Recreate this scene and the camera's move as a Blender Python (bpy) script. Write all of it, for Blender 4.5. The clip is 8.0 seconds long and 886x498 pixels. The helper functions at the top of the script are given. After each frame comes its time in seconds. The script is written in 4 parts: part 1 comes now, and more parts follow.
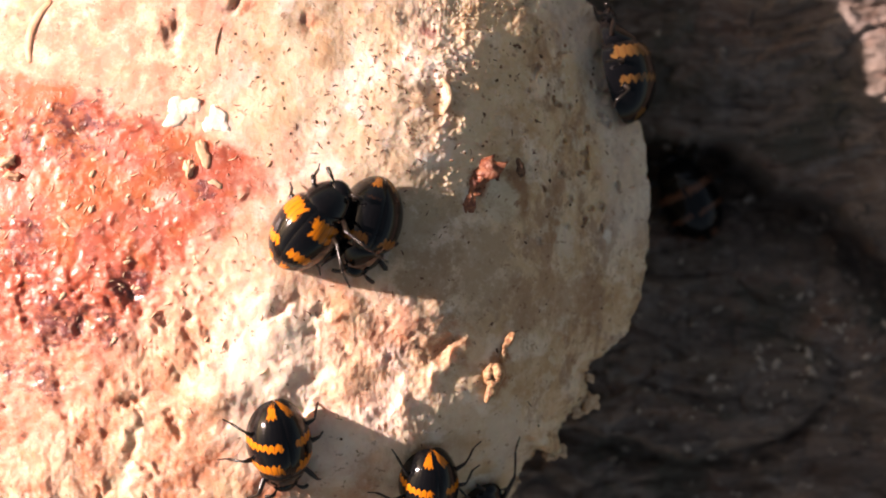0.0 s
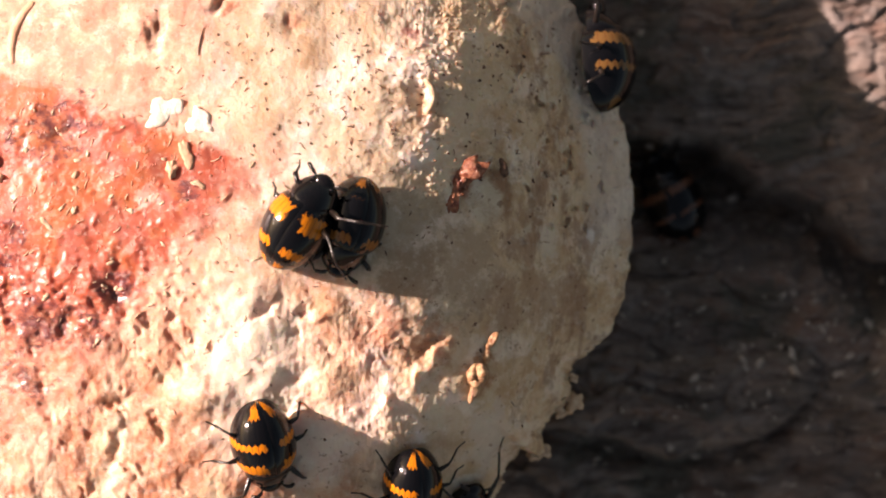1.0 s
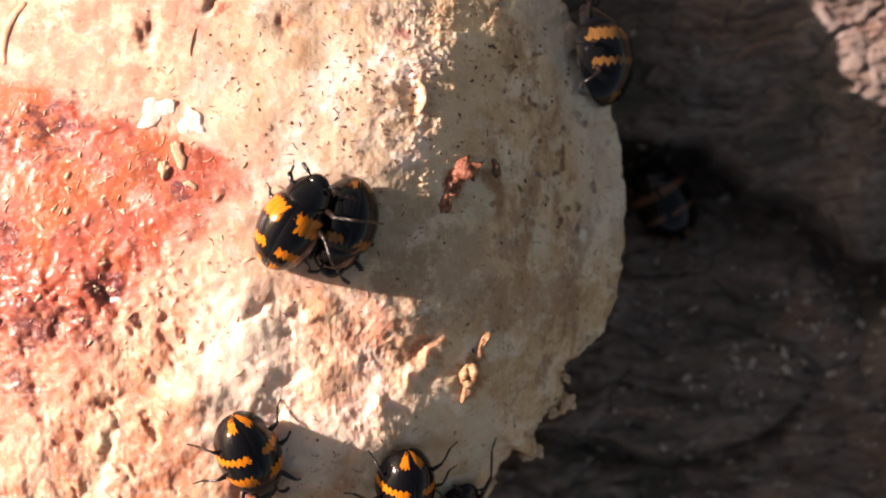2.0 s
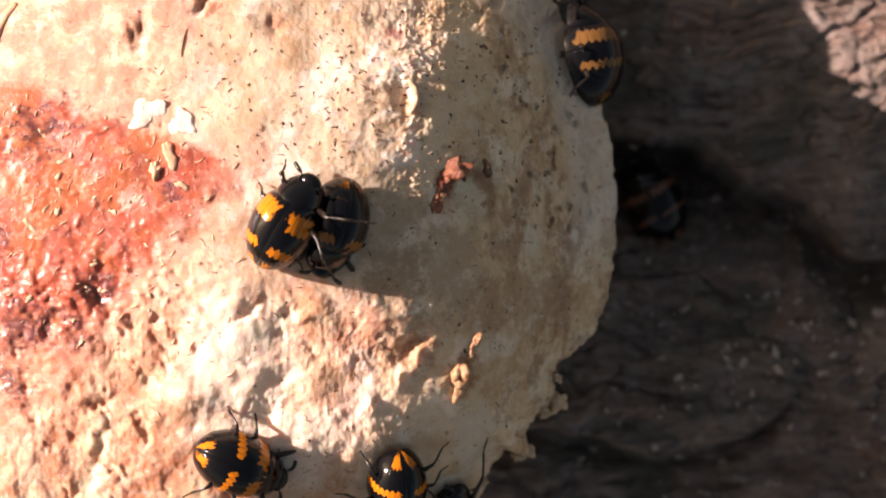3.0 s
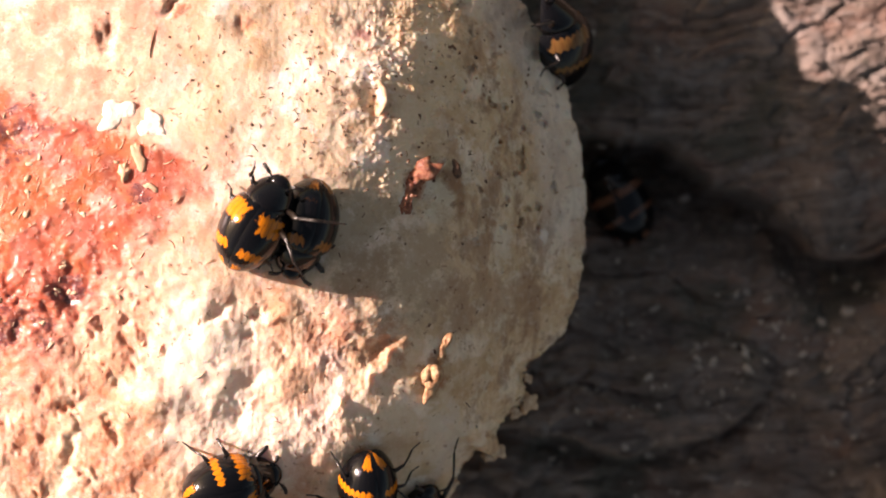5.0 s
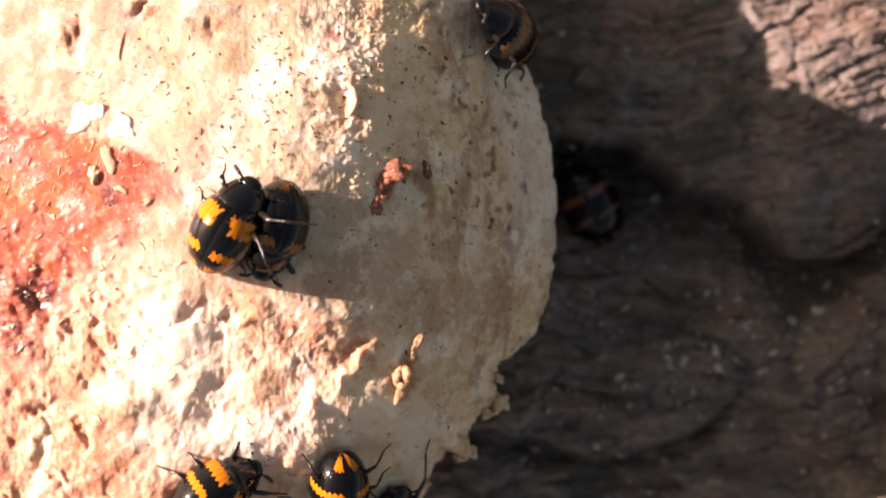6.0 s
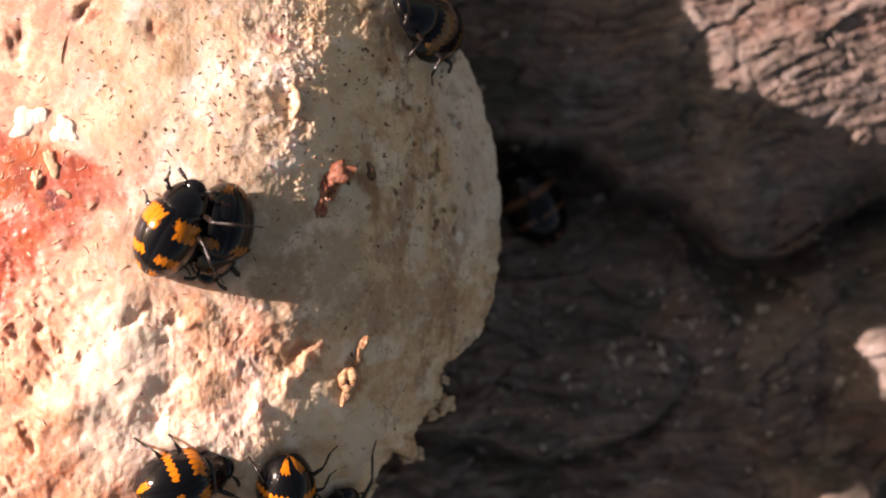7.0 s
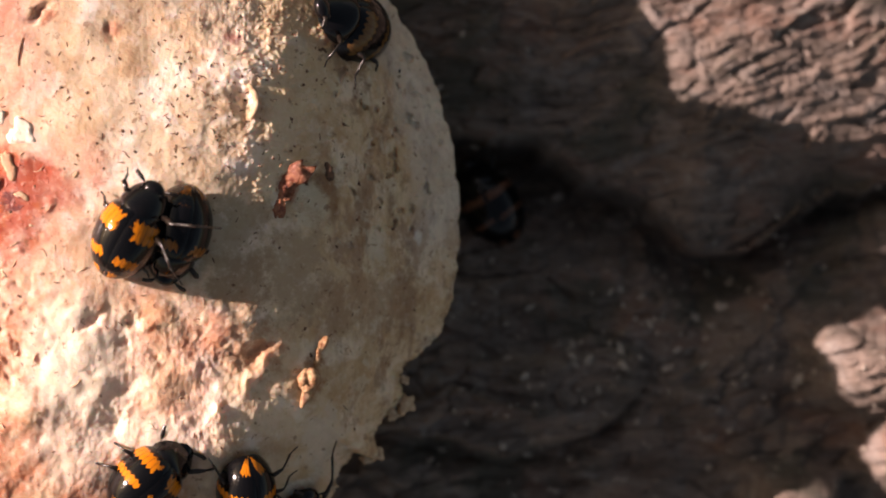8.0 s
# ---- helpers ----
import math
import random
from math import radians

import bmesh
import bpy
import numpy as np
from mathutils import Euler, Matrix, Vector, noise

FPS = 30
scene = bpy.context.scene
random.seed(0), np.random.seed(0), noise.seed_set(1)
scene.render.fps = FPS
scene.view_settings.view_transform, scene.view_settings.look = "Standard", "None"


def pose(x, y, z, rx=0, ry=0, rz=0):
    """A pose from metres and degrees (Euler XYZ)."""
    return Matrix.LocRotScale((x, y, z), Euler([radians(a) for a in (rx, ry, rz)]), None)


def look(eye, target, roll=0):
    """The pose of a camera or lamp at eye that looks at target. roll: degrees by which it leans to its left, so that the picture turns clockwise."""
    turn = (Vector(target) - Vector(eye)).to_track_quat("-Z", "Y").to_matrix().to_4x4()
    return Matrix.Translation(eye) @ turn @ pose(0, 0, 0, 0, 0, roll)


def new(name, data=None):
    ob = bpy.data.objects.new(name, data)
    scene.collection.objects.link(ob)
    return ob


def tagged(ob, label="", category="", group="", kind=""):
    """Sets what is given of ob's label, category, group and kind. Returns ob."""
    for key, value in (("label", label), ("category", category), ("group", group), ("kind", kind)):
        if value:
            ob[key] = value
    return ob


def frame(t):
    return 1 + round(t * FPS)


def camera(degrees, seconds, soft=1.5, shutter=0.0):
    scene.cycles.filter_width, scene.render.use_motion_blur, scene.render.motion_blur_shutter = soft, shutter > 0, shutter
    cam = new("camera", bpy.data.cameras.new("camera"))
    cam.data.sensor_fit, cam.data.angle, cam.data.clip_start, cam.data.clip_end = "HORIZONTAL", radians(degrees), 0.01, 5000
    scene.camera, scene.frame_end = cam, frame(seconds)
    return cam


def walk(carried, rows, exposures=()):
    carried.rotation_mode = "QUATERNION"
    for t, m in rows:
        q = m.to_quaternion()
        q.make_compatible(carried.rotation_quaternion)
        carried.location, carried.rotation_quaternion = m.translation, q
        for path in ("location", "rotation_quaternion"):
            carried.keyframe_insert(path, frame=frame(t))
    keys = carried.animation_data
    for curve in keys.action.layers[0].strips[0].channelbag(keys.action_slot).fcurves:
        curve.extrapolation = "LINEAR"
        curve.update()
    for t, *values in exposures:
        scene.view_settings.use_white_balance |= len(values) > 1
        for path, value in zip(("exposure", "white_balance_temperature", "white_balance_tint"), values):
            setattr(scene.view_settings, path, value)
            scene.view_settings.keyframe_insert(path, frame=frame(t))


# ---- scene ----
MM = 0.001
EYE = 0.171                       # the camera's height over the fungus's crown

# ---- camera: stands still over the log and pans ----
cam = camera(20.0, 8.0, soft=1.9)
cam.data.dof.use_dof = True
cam.data.dof.focus_distance = 0.173
cam.data.dof.aperture_fstop = 29.0


def aim(wx, wy, wz):
    """The pan as a turn vector in degrees, from straight down."""
    w = Vector((wx, wy, wz))
    return Matrix.Translation((0, 0, EYE)) @ Matrix.Rotation(radians(w.length), 4, w if w.length else Vector((0, 0, 1)))


walk(cam, [(0.0, aim(0, 0, 0)), (0.5, aim(.002, -.216, -.050)), (1.0, aim(.007, -.380, -.132)), (1.5, aim(.011, -.491, -.170)),
           (3.0, aim(.019, -.749, -.281)), (3.5, aim(.023, -.948, -.360)), (4.0, aim(.023, -1.063, -.390)), (4.5, aim(.025, -1.203, -.432)),
           (6.0, aim(.054, -2.109, -.781)), (6.5, aim(.063, -2.572, -.974)), (7.0, aim(.085, -3.366, -1.245)), (7.5, aim(.095, -3.935, -1.453)),
           (8.0, aim(.080, -4.306, -1.619))],
     exposures=[(0.0, 1.5, 7800, 18), (4.5, 1.5, 7800, 18), (5.8, 1.85, 7800, 18), (6.5, 1.82, 7800, 18), (7.0, 1.50, 7800, 19), (7.5, 1.30, 7800, 18), (8.0, 1.22, 7800, 18)])

# ---- sky and sun ----
SUN_ELEVATION = 24.0
SUN_FROM = Vector((-1.0, 0.28, 0.0)).normalized()
world = bpy.data.worlds.new("sky")
scene.world = world
world.use_nodes = True
sky = world.node_tree.nodes.new("ShaderNodeTexSky")
sky.sky_type, sky.sun_disc = "NISHITA", False
sky.sun_elevation = radians(SUN_ELEVATION)
sky.sun_rotation = math.atan2(SUN_FROM.x, SUN_FROM.y)
sky.air_density, sky.dust_density, sky.ozone_density = 0.9, 2.0, 0.8
back = world.node_tree.nodes["Background"]
warm = world.node_tree.nodes.new("ShaderNodeMix")
warm.data_type, warm.blend_type = "RGBA", "MULTIPLY"
warm.inputs[0].default_value, warm.inputs[7].default_value = 1.0, (1.10, 1.0, 0.85, 1.0)
world.node_tree.links.new(sky.outputs[0], warm.inputs[6])
world.node_tree.links.new(warm.outputs[2], back.inputs[0])
back.inputs[1].default_value = 0.043
sun = new("sun", bpy.data.lights.new("sun", "SUN"))
sun.data.energy, sun.data.angle, sun.data.color = 5.0, radians(0.53), (1.0, 0.865, 0.905)
sun.matrix_world = look(SUN_FROM * math.cos(radians(SUN_ELEVATION)) + Vector((0, 0, math.sin(radians(SUN_ELEVATION)))), (0, 0, 0))


# ---- noise ----
def lattice(ix, iy, seed):
    h = (ix.astype(np.int64) * 374761393 + iy.astype(np.int64) * 668265263 + seed * 974634777) & 0xFFFFFFFF
    h = ((h ^ (h >> 13)) * 1274126177) & 0xFFFFFFFF
    return ((h ^ (h >> 16)) & 0xFFFF) / 65535.0


def gnoise(x, y, seed=0):
    """Gradient noise in the plane, about -0.7 to 0.7."""
    x, y = np.asarray(x, float), np.asarray(y, float)
    ix, iy = np.floor(x), np.floor(y)
    fx, fy = x - ix, y - iy
    ux, uy = fx * fx * fx * (fx * (fx * 6 - 15) + 10), fy * fy * fy * (fy * (fy * 6 - 15) + 10)

    def corner(ox, oy):
        a = lattice(ix + ox, iy + oy, seed) * 2 * math.pi
        return np.cos(a) * (fx - ox) + np.sin(a) * (fy - oy)
    lo = corner(0, 0) * (1 - ux) + corner(1, 0) * ux
    hi = corner(0, 1) * (1 - ux) + corner(1, 1) * ux
    return lo * (1 - uy) + hi * uy


def fbm(x, y, size, octaves=4, seed=0, gain=0.5):
    total, amp, s = 0.0, 1.0, 1.0 / size
    for k in range(octaves):
        total = total + amp * gnoise(x * s + 17.3 * k, y * s - 9.1 * k, seed + k)
        amp, s = amp * gain, s * 2.03
    return total


def ridged(x, y, size, octaves=4, seed=0):
    total, amp, s = 0.0, 1.0, 1.0 / size
    for k in range(octaves):
        total = total + amp * (1 - 2.6 * np.abs(gnoise(x * s + 5.7 * k, y * s + 3.3 * k, seed + k)))
        amp, s = amp * 0.5, s * 2.1
    return total


def cells(x, y, seed=0):
    """Cellular noise in the plane: distance to the nearest edge (0 at a crack) and a random number for each cell."""
    x, y = np.asarray(x, float), np.asarray(y, float)
    ix, iy = np.floor(x), np.floor(y)
    first, second, value = np.full(x.shape, 9.0), np.full(x.shape, 9.0), np.zeros(x.shape)
    for ox in (-1, 0, 1):
        for oy in (-1, 0, 1):
            cx, cy = ix + ox, iy + oy
            d = np.hypot(cx + lattice(cx, cy, seed) - x, cy + lattice(cx, cy, seed + 7) - y)
            nearer = d < first
            second = np.where(nearer, first, np.minimum(second, d))
            value = np.where(nearer, lattice(cx, cy, seed + 13), value)
            first = np.minimum(first, d)
    return second - first, value


def billow(x, y, size, octaves=3, seed=0):
    """Rounded lumps parted by creases."""
    total, amp, s = 0.0, 1.0, 1.0 / size
    for k in range(octaves):
        total = total + amp * (2.4 * np.abs(gnoise(x * s + 5.7 * k, y * s + 3.3 * k, seed + k)) - 0.6)
        amp, s = amp * 0.45, s * 2.1
    return total


def smooth(a, b, v):
    t = np.clip((np.asarray(v, float) - a) / (b - a), 0, 1)
    return t * t * (3 - 2 * t)


# ---- material helpers ----
class Nodes:
    """Short names for building a node tree; lengths in millimetres."""

    def __init__(self, name):
        self.mat = bpy.data.materials.new(name)
        self.mat.use_nodes = True
        self.tree = self.mat.node_tree
        self.shader = self.tree.nodes["Principled BSDF"]

    def put(self, kind, operation=None):
        n = self.tree.nodes.new("ShaderNode" + kind)
        if operation:
            n.operation = operation
        return n

    def link(self, value, socket):
        if isinstance(value, bpy.types.NodeSocket):
            self.tree.links.new(value, socket)
        else:
            socket.default_value = value

    def coords(self, sx=1.0, sy=1.0, sz=1.0):
        c = self.put("TexCoord").outputs["Object"]
        m = self.put("VectorMath", operation="MULTIPLY")
        self.link(c, m.inputs[0])
        m.inputs[1].default_value = (1000 * sx, 1000 * sy, 1000 * sz)
        return m.outputs[0]

    def noise(self, vector, size, detail=4.0, rough=0.55, distortion=0.0):
        n = self.put("TexNoise")
        self.link(vector, n.inputs["Vector"])
        n.inputs["Scale"].default_value = 1.0 / size
        n.inputs["Detail"].default_value, n.inputs["Roughness"].default_value = detail, rough
        n.inputs["Distortion"].default_value = distortion
        return n.outputs["Fac"]

    def cells(self, vector, size, feature="F1"):
        n = self.put("TexVoronoi")
        n.feature = feature
        self.link(vector, n.inputs["Vector"])
        n.inputs["Scale"].default_value = 1.0 / size
        return n.outputs["Distance"]

    def math(self, op, a, b=0.0, c=0.0):
        n = self.put("Math", operation=op)
        for k, v in enumerate((a, b, c)):
            self.link(v, n.inputs[k])
        return n.outputs[0]

    def step(self, a, b, v):
        n = self.put("MapRange")
        n.interpolation_type = "SMOOTHSTEP"
        self.link(v, n.inputs["Value"])
        n.inputs["From Min"].default_value, n.inputs["From Max"].default_value = a, b
        return n.outputs["Result"]

    def mix(self, fac, a, b, blend="MIX"):
        n = self.put("Mix")
        n.data_type, n.blend_type = "RGBA", blend
        self.link(fac, n.inputs[0])
        for v, k in ((a, 6), (b, 7)):
            self.link((*v, 1.0) if isinstance(v, tuple) else v, n.inputs[k])
        return n.outputs[2]

    def split(self, vector):
        n = self.put("SeparateXYZ")
        self.link(vector, n.inputs[0])
        return n.outputs

    def bump(self, height, millimetres, strength=1.0, normal=None):
        n = self.put("Bump")
        self.link(height, n.inputs["Height"])
        n.inputs["Distance"].default_value, n.inputs["Strength"].default_value = millimetres * MM, strength
        if normal is not None:
            self.link(normal, n.inputs["Normal"])
        return n.outputs[0]

    def finish(self, color, rough=0.6, normal=None, **more):
        self.link((*color, 1.0) if isinstance(color, tuple) else color, self.shader.inputs["Base Color"])
        self.link(rough, self.shader.inputs["Roughness"])
        if normal is not None:
            self.link(normal, self.shader.inputs["Normal"])
        for key, value in more.items():
            self.link(value, self.shader.inputs[key.replace("_", " ")])
        return self.mat


def fungus_material():
    n = Nodes("fungus_skin")
    p = n.coords()
    x, y, z = n.split(p)
    broad, mid, fine = n.noise(p, 9.0, 3), n.noise(p, 2.6, 5, 0.6), n.noise(p, 0.5, 4, 0.65)
    # cream skin with tan, rusty and chalky patches
    skin = n.mix(n.step(0.35, 0.68, mid), (0.68, 0.545, 0.395), (0.53, 0.375, 0.235))
    skin = n.mix(n.math("MULTIPLY", n.step(0.48, 0.68, n.noise(p, 4.5, 5, 0.6, 0.4)), 0.7), skin, (0.47, 0.29, 0.155))
    skin = n.mix(n.math("MULTIPLY", n.step(0.50, 0.7, broad), 0.6), skin, (0.74, 0.655, 0.53))
    skin = n.mix(n.math("MULTIPLY", n.step(0.48, 0.62, n.noise(p, 3.4, 5, 0.6, 0.3)), 0.7), skin, (0.84, 0.76, 0.68))
    skin = n.mix(n.math("MULTIPLY", n.step(0.52, 0.70, n.noise(p, 1.9, 5, 0.66)), 0.5), skin, (0.55, 0.345, 0.205))
    # brown water streaks running down the far flank
    streak = n.noise(n.coords(1.0, 0.35, 1.0), 2.0, 5, 0.65, 0.5)
    flank = n.step(2.0, 8.0, x)
    skin = n.mix(n.math("MULTIPLY", flank, n.math("MULTIPLY", n.step(0.47, 0.62, streak), 0.85)), skin, (0.33, 0.20, 0.125))
    skin = n.mix(n.math("MULTIPLY", flank, n.math("MULTIPLY", n.step(0.54, 0.64, n.noise(p, 1.7, 5, 0.65)), 0.6)), skin, (0.68, 0.60, 0.49))
    skin = n.mix(n.math("MULTIPLY", flank, n.math("MULTIPLY", n.step(0.55, 0.66, n.noise(p, 3.1, 5, 0.7)), 0.6)), skin, (0.24, 0.155, 0.115))
    mottle = n.noise(n.coords(1.0, 0.6, 1.0), 1.3, 5, 0.7, 0.4)
    skin = n.mix(n.math("MULTIPLY", flank, n.math("MULTIPLY", n.step(0.55, 0.68, mottle), 0.7)), skin, (0.27, 0.17, 0.105))
    skin = n.mix(n.math("MULTIPLY", flank, n.math("MULTIPLY", n.step(0.43, 0.30, mottle), 0.6)), skin, (0.72, 0.66, 0.55))
    skin = n.mix(n.math("MULTIPLY", n.step(-1.0, 5.0, x), 1.0), skin, (0.97, 0.93, 0.82), "MULTIPLY")
    # salmon blush over the lower and upper flank
    blush = n.math("MULTIPLY", n.step(0.0, -9.0, x), n.step(0.35, 0.60, n.noise(p, 3.4, 6, 0.70)))
    skin = n.mix(n.math("MULTIPLY", blush, n.step(3.0, -5.0, y)), skin, (0.47, 0.190, 0.096))
    # a chalky bulge, painted whiter still to stand for its sunlit glare
    chalk_glare = n.math("SQRT", n.math("ADD", n.math("POWER", n.math("DIVIDE", n.math("ADD", x, 12.0), 4.2), 2.0), n.math("POWER", n.math("DIVIDE", n.math("ADD", y, 7.5), 4.8), 2.0)))
    chalk_glare = n.math("ADD", chalk_glare, n.math("MULTIPLY", n.math("SUBTRACT", n.noise(p, 2.2, 5, 0.66), 0.5), 1.8))
    skin = n.mix(n.math("MULTIPLY", n.step(1.5, 0.45, chalk_glare), 0.8), skin, (0.85, 0.75, 0.60))
    pale = n.math("SQRT", n.math("ADD", n.math("POWER", n.math("DIVIDE", n.math("ADD", x, 9.0), 5.5), 2.0), n.math("POWER", n.math("DIVIDE", n.math("ADD", y, 13.2), 2.8), 2.0)))
    pale = n.math("ADD", pale, n.math("MULTIPLY", n.math("SUBTRACT", n.noise(p, 2.2, 5, 0.66), 0.5), 1.6))
    skin = n.mix(n.math("MULTIPLY", n.step(1.5, 0.45, pale), 0.7), skin, (0.80, 0.68, 0.55))
    skin = n.mix(n.math("MULTIPLY", n.math("MULTIPLY", n.math("MULTIPLY", blush, n.step(-11.0, -17.0, x)), n.step(6.0, 11.0, y)), 0.9), skin, (0.50, 0.21, 0.125))
    pink = n.math("MULTIPLY", n.math("MULTIPLY", n.step(-12.0, -19.0, x), n.step(7.0, 10.0, y)), n.step(0.47, 0.60, n.noise(p, 1.9, 5, 0.7, 0.5)))
    skin = n.mix(n.math("MULTIPLY", pink, 0.8), skin, (0.50, 0.22, 0.15))
    # weeping red-orange field, hard along its upper edge, ragged below
    d1 = n.math("ADD", n.math("MULTIPLY", n.math("ADD", x, 10.9), -0.337), n.math("MULTIPLY", n.math("ADD", y, -5.8), -0.941))
    d2 = n.math("ADD", n.math("MULTIPLY", n.math("ADD", x, 10.9), -0.76), n.math("MULTIPLY", n.math("ADD", y, -5.8), 0.65))
    d1 = n.math("ADD", d1, n.math("MULTIPLY", n.math("SUBTRACT", n.noise(p, 2.4, 4, 0.6), 0.5), 3.6))
    d2 = n.math("ADD", d2, n.math("MULTIPLY", n.math("SUBTRACT", n.noise(p, 2.4, 5, 0.68), 0.5), 7.5))
    halo = n.math("MULTIPLY", n.math("MULTIPLY", n.step(-3.4, -0.4, d1), n.step(-4.0, 0.5, d2)), n.step(0.36, 0.56, n.noise(p, 1.6, 5, 0.68)))
    skin = n.mix(n.math("MULTIPLY", halo, 0.75), skin, (0.58, 0.29, 0.20))
    red = n.math("MULTIPLY", n.math("MULTIPLY", n.step(-0.3, 0.6, d1), n.step(-1.5, 2.2, d2)), n.math("ADD", 0.35, n.math("MULTIPLY", n.step(-10.0, -2.0, y), 0.65)))
    flesh = n.mix(n.step(0.35, 0.65, mid), (0.44, 0.098, 0.046), (0.43, 0.130, 0.084))
    flesh = n.mix(n.math("MULTIPLY", n.step(0.54, 0.66, n.noise(p, 2.0, 4)), 0.8), flesh, (0.47, 0.140, 0.045))
    flesh = n.mix(n.math("MULTIPLY", n.step(0.50, 0.62, n.noise(p, 5.5, 3, 0.5)), 0.8), flesh, (0.48, 0.145, 0.050))
    flesh = n.mix(n.math("MULTIPLY", n.step(0.60, 0.68, n.noise(p, 1.7, 5, 0.7)), 0.7), flesh, (0.50, 0.22, 0.14))
    color = n.mix(red, skin, n.mix(0.8, flesh, (0.88, 0.82, 0.86), "MULTIPLY"))
    # dark wet hollows in the red field
    dark = 0.0
    for sx, sy, sr in ((-26.0, 8.6, 2.6), (-28.6, 0.3, 2.0), (-21.0, -2.6, 1.3), (-26.3, -4.6, 2.2), (-28.5, -8.4, 1.8), (-23.2, -5.6, 1.4), (-16.2, 4.0, 0.8)):
        dist = n.math("SQRT", n.math("ADD", n.math("POWER", n.math("MULTIPLY", n.math("ADD", x, -sx), 0.8), 2.0), n.math("POWER", n.math("ADD", y, -sy), 2.0)))
        dist = n.math("ADD", dist, n.math("MULTIPLY", n.math("SUBTRACT", n.noise(n.coords(0.7, 1.2, 1.0), 1.5, 5, 0.75), 0.5), 5.0 * sr))
        dark = n.math("MAXIMUM", dark, n.step(sr, sr * 0.45, dist))
    color = n.mix(n.math("MULTIPLY", dark, n.math("ADD", 0.25, n.math("MULTIPLY", n.step(0.40, 0.62, n.noise(p, 0.8, 5, 0.7)), 0.6))), color, (0.085, 0.026, 0.034))
    # a brown arc round a pale greenish disc on the shoulder
    ring = n.math("SQRT", n.math("ADD", n.math("POWER", n.math("ADD", x, -4.1), 2.0), n.math("POWER", n.math("MULTIPLY", n.math("ADD", y, -3.4), 0.8), 2.0)))
    ring = n.math("ADD", ring, n.math("MULTIPLY", n.math("SUBTRACT", n.noise(p, 1.2, 4, 0.65), 0.5), 0.9))
    color = n.mix(n.math("MULTIPLY", n.step(1.5, 1.0, ring), 0.6), color, (0.56, 0.52, 0.40))
    arc = n.math("MULTIPLY", n.math("MULTIPLY", n.step(1.1, 1.5, ring), n.step(2.3, 1.7, ring)), n.step(-1.2, 1.0, n.math("ADD", n.math("ADD", x, -4.1), n.math("ADD", y, -3.4))))
    color = n.mix(n.math("MULTIPLY", arc, 0.75), color, (0.27, 0.135, 0.06))
    # bleached and brown blotches on the far flank; the first three also darken the pair's shadow
    for sx, sy, sr, tint in ((-1.6, 1.2, 5.0, (0.38, 0.28, 0.175)), (2.6, -1.2, 4.4, (0.40, 0.29, 0.185)), (-0.8, -2.4, 3.6, (0.34, 0.225, 0.135)), (8.7, 0.6, 1.4, (0.66, 0.57, 0.43)), (11.8, 0.9, 0.6, (0.74, 0.72, 0.64)), (10.6, -3.4, 2.2, (0.31, 0.18, 0.10)), (5.9, 0.3, 1.5, (0.36, 0.22, 0.13)), (5.6, -4.5, 2.4, (0.38, 0.24, 0.14)), (4.6, -13.6, 3.0, (0.62, 0.52, 0.40))):
        dist = n.math("SQRT", n.math("ADD", n.math("POWER", n.math("MULTIPLY", n.math("ADD", x, -sx), 1.5), 2.0), n.math("POWER", n.math("ADD", y, -sy), 2.0)))
        dist = n.math("ADD", dist, n.math("MULTIPLY", n.math("SUBTRACT", n.noise(p, 1.6, 5, 0.68), 0.5), 3.0 * sr))
        color = n.mix(n.math("MULTIPLY", n.step(sr * 1.1, sr * 0.4, dist), 0.8), color, tint)
    # pale band at the margin: a facet's lighter shading put into the colour
    lip = n.math("SQRT", n.math("ADD", n.math("POWER", n.math("ADD", x, 12.0), 2.0), n.math("POWER", n.math("ADD", y, -3.0), 2.0)))
    lip = n.math("ADD", lip, n.math("MULTIPLY", n.math("SUBTRACT", n.noise(p, 2.2, 5, 0.65), 0.5), 4.0))
    color = n.mix(n.math("MULTIPLY", n.math("MULTIPLY", n.step(22.6, 24.4, lip), n.step(-2.0, 3.0, y)), 0.55), color, (0.60, 0.54, 0.46))
    # rusty stains, each with its own place; the one at -18.7, 14.9 paints a pit's shade
    for sx, sy, sr, tint in ((2.4, 4.7, 1.0, (0.30, 0.09, 0.04)), (-1.06, 14.9, 0.95, (0.32, 0.10, 0.085)), (-13.6, 16.9, 1.2, (0.30, 0.10, 0.05)), (-18.7, 14.9, 1.1, (0.24, 0.12, 0.07)), (-19.6, 12.0, 1.2, (0.52, 0.20, 0.13)), (-23.0, 16.2, 1.4, (0.50, 0.22, 0.14)), (-3.0, -5.6, 2.6, (0.36, 0.14, 0.07)), (0.0, -6.8, 2.3, (0.42, 0.21, 0.11)), (-5.8, -8.6, 1.9, (0.52, 0.31, 0.19)),
                             (3.6, -8.6, 1.5, (0.33, 0.13, 0.05)), (-9.3, 15.7, 1.0, (0.40, 0.16, 0.09)), (5.2, 4.8, 1.0, (0.30, 0.16, 0.08)),
                             (8.2, -3.4, 3.0, (0.43, 0.28, 0.16)), (-7.0, -3.8, 1.6, (0.55, 0.27, 0.14)), (-19.0, 3.7, 1.1, (0.66, 0.42, 0.34))):
        dist = n.math("SQRT", n.math("ADD", n.math("POWER", n.math("ADD", x, -sx), 2.0), n.math("POWER", n.math("ADD", y, -sy), 2.0)))
        dist = n.math("ADD", dist, n.math("MULTIPLY", n.math("SUBTRACT", n.noise(p, 1.1, 4, 0.65), 0.5), 2.8 * sr))
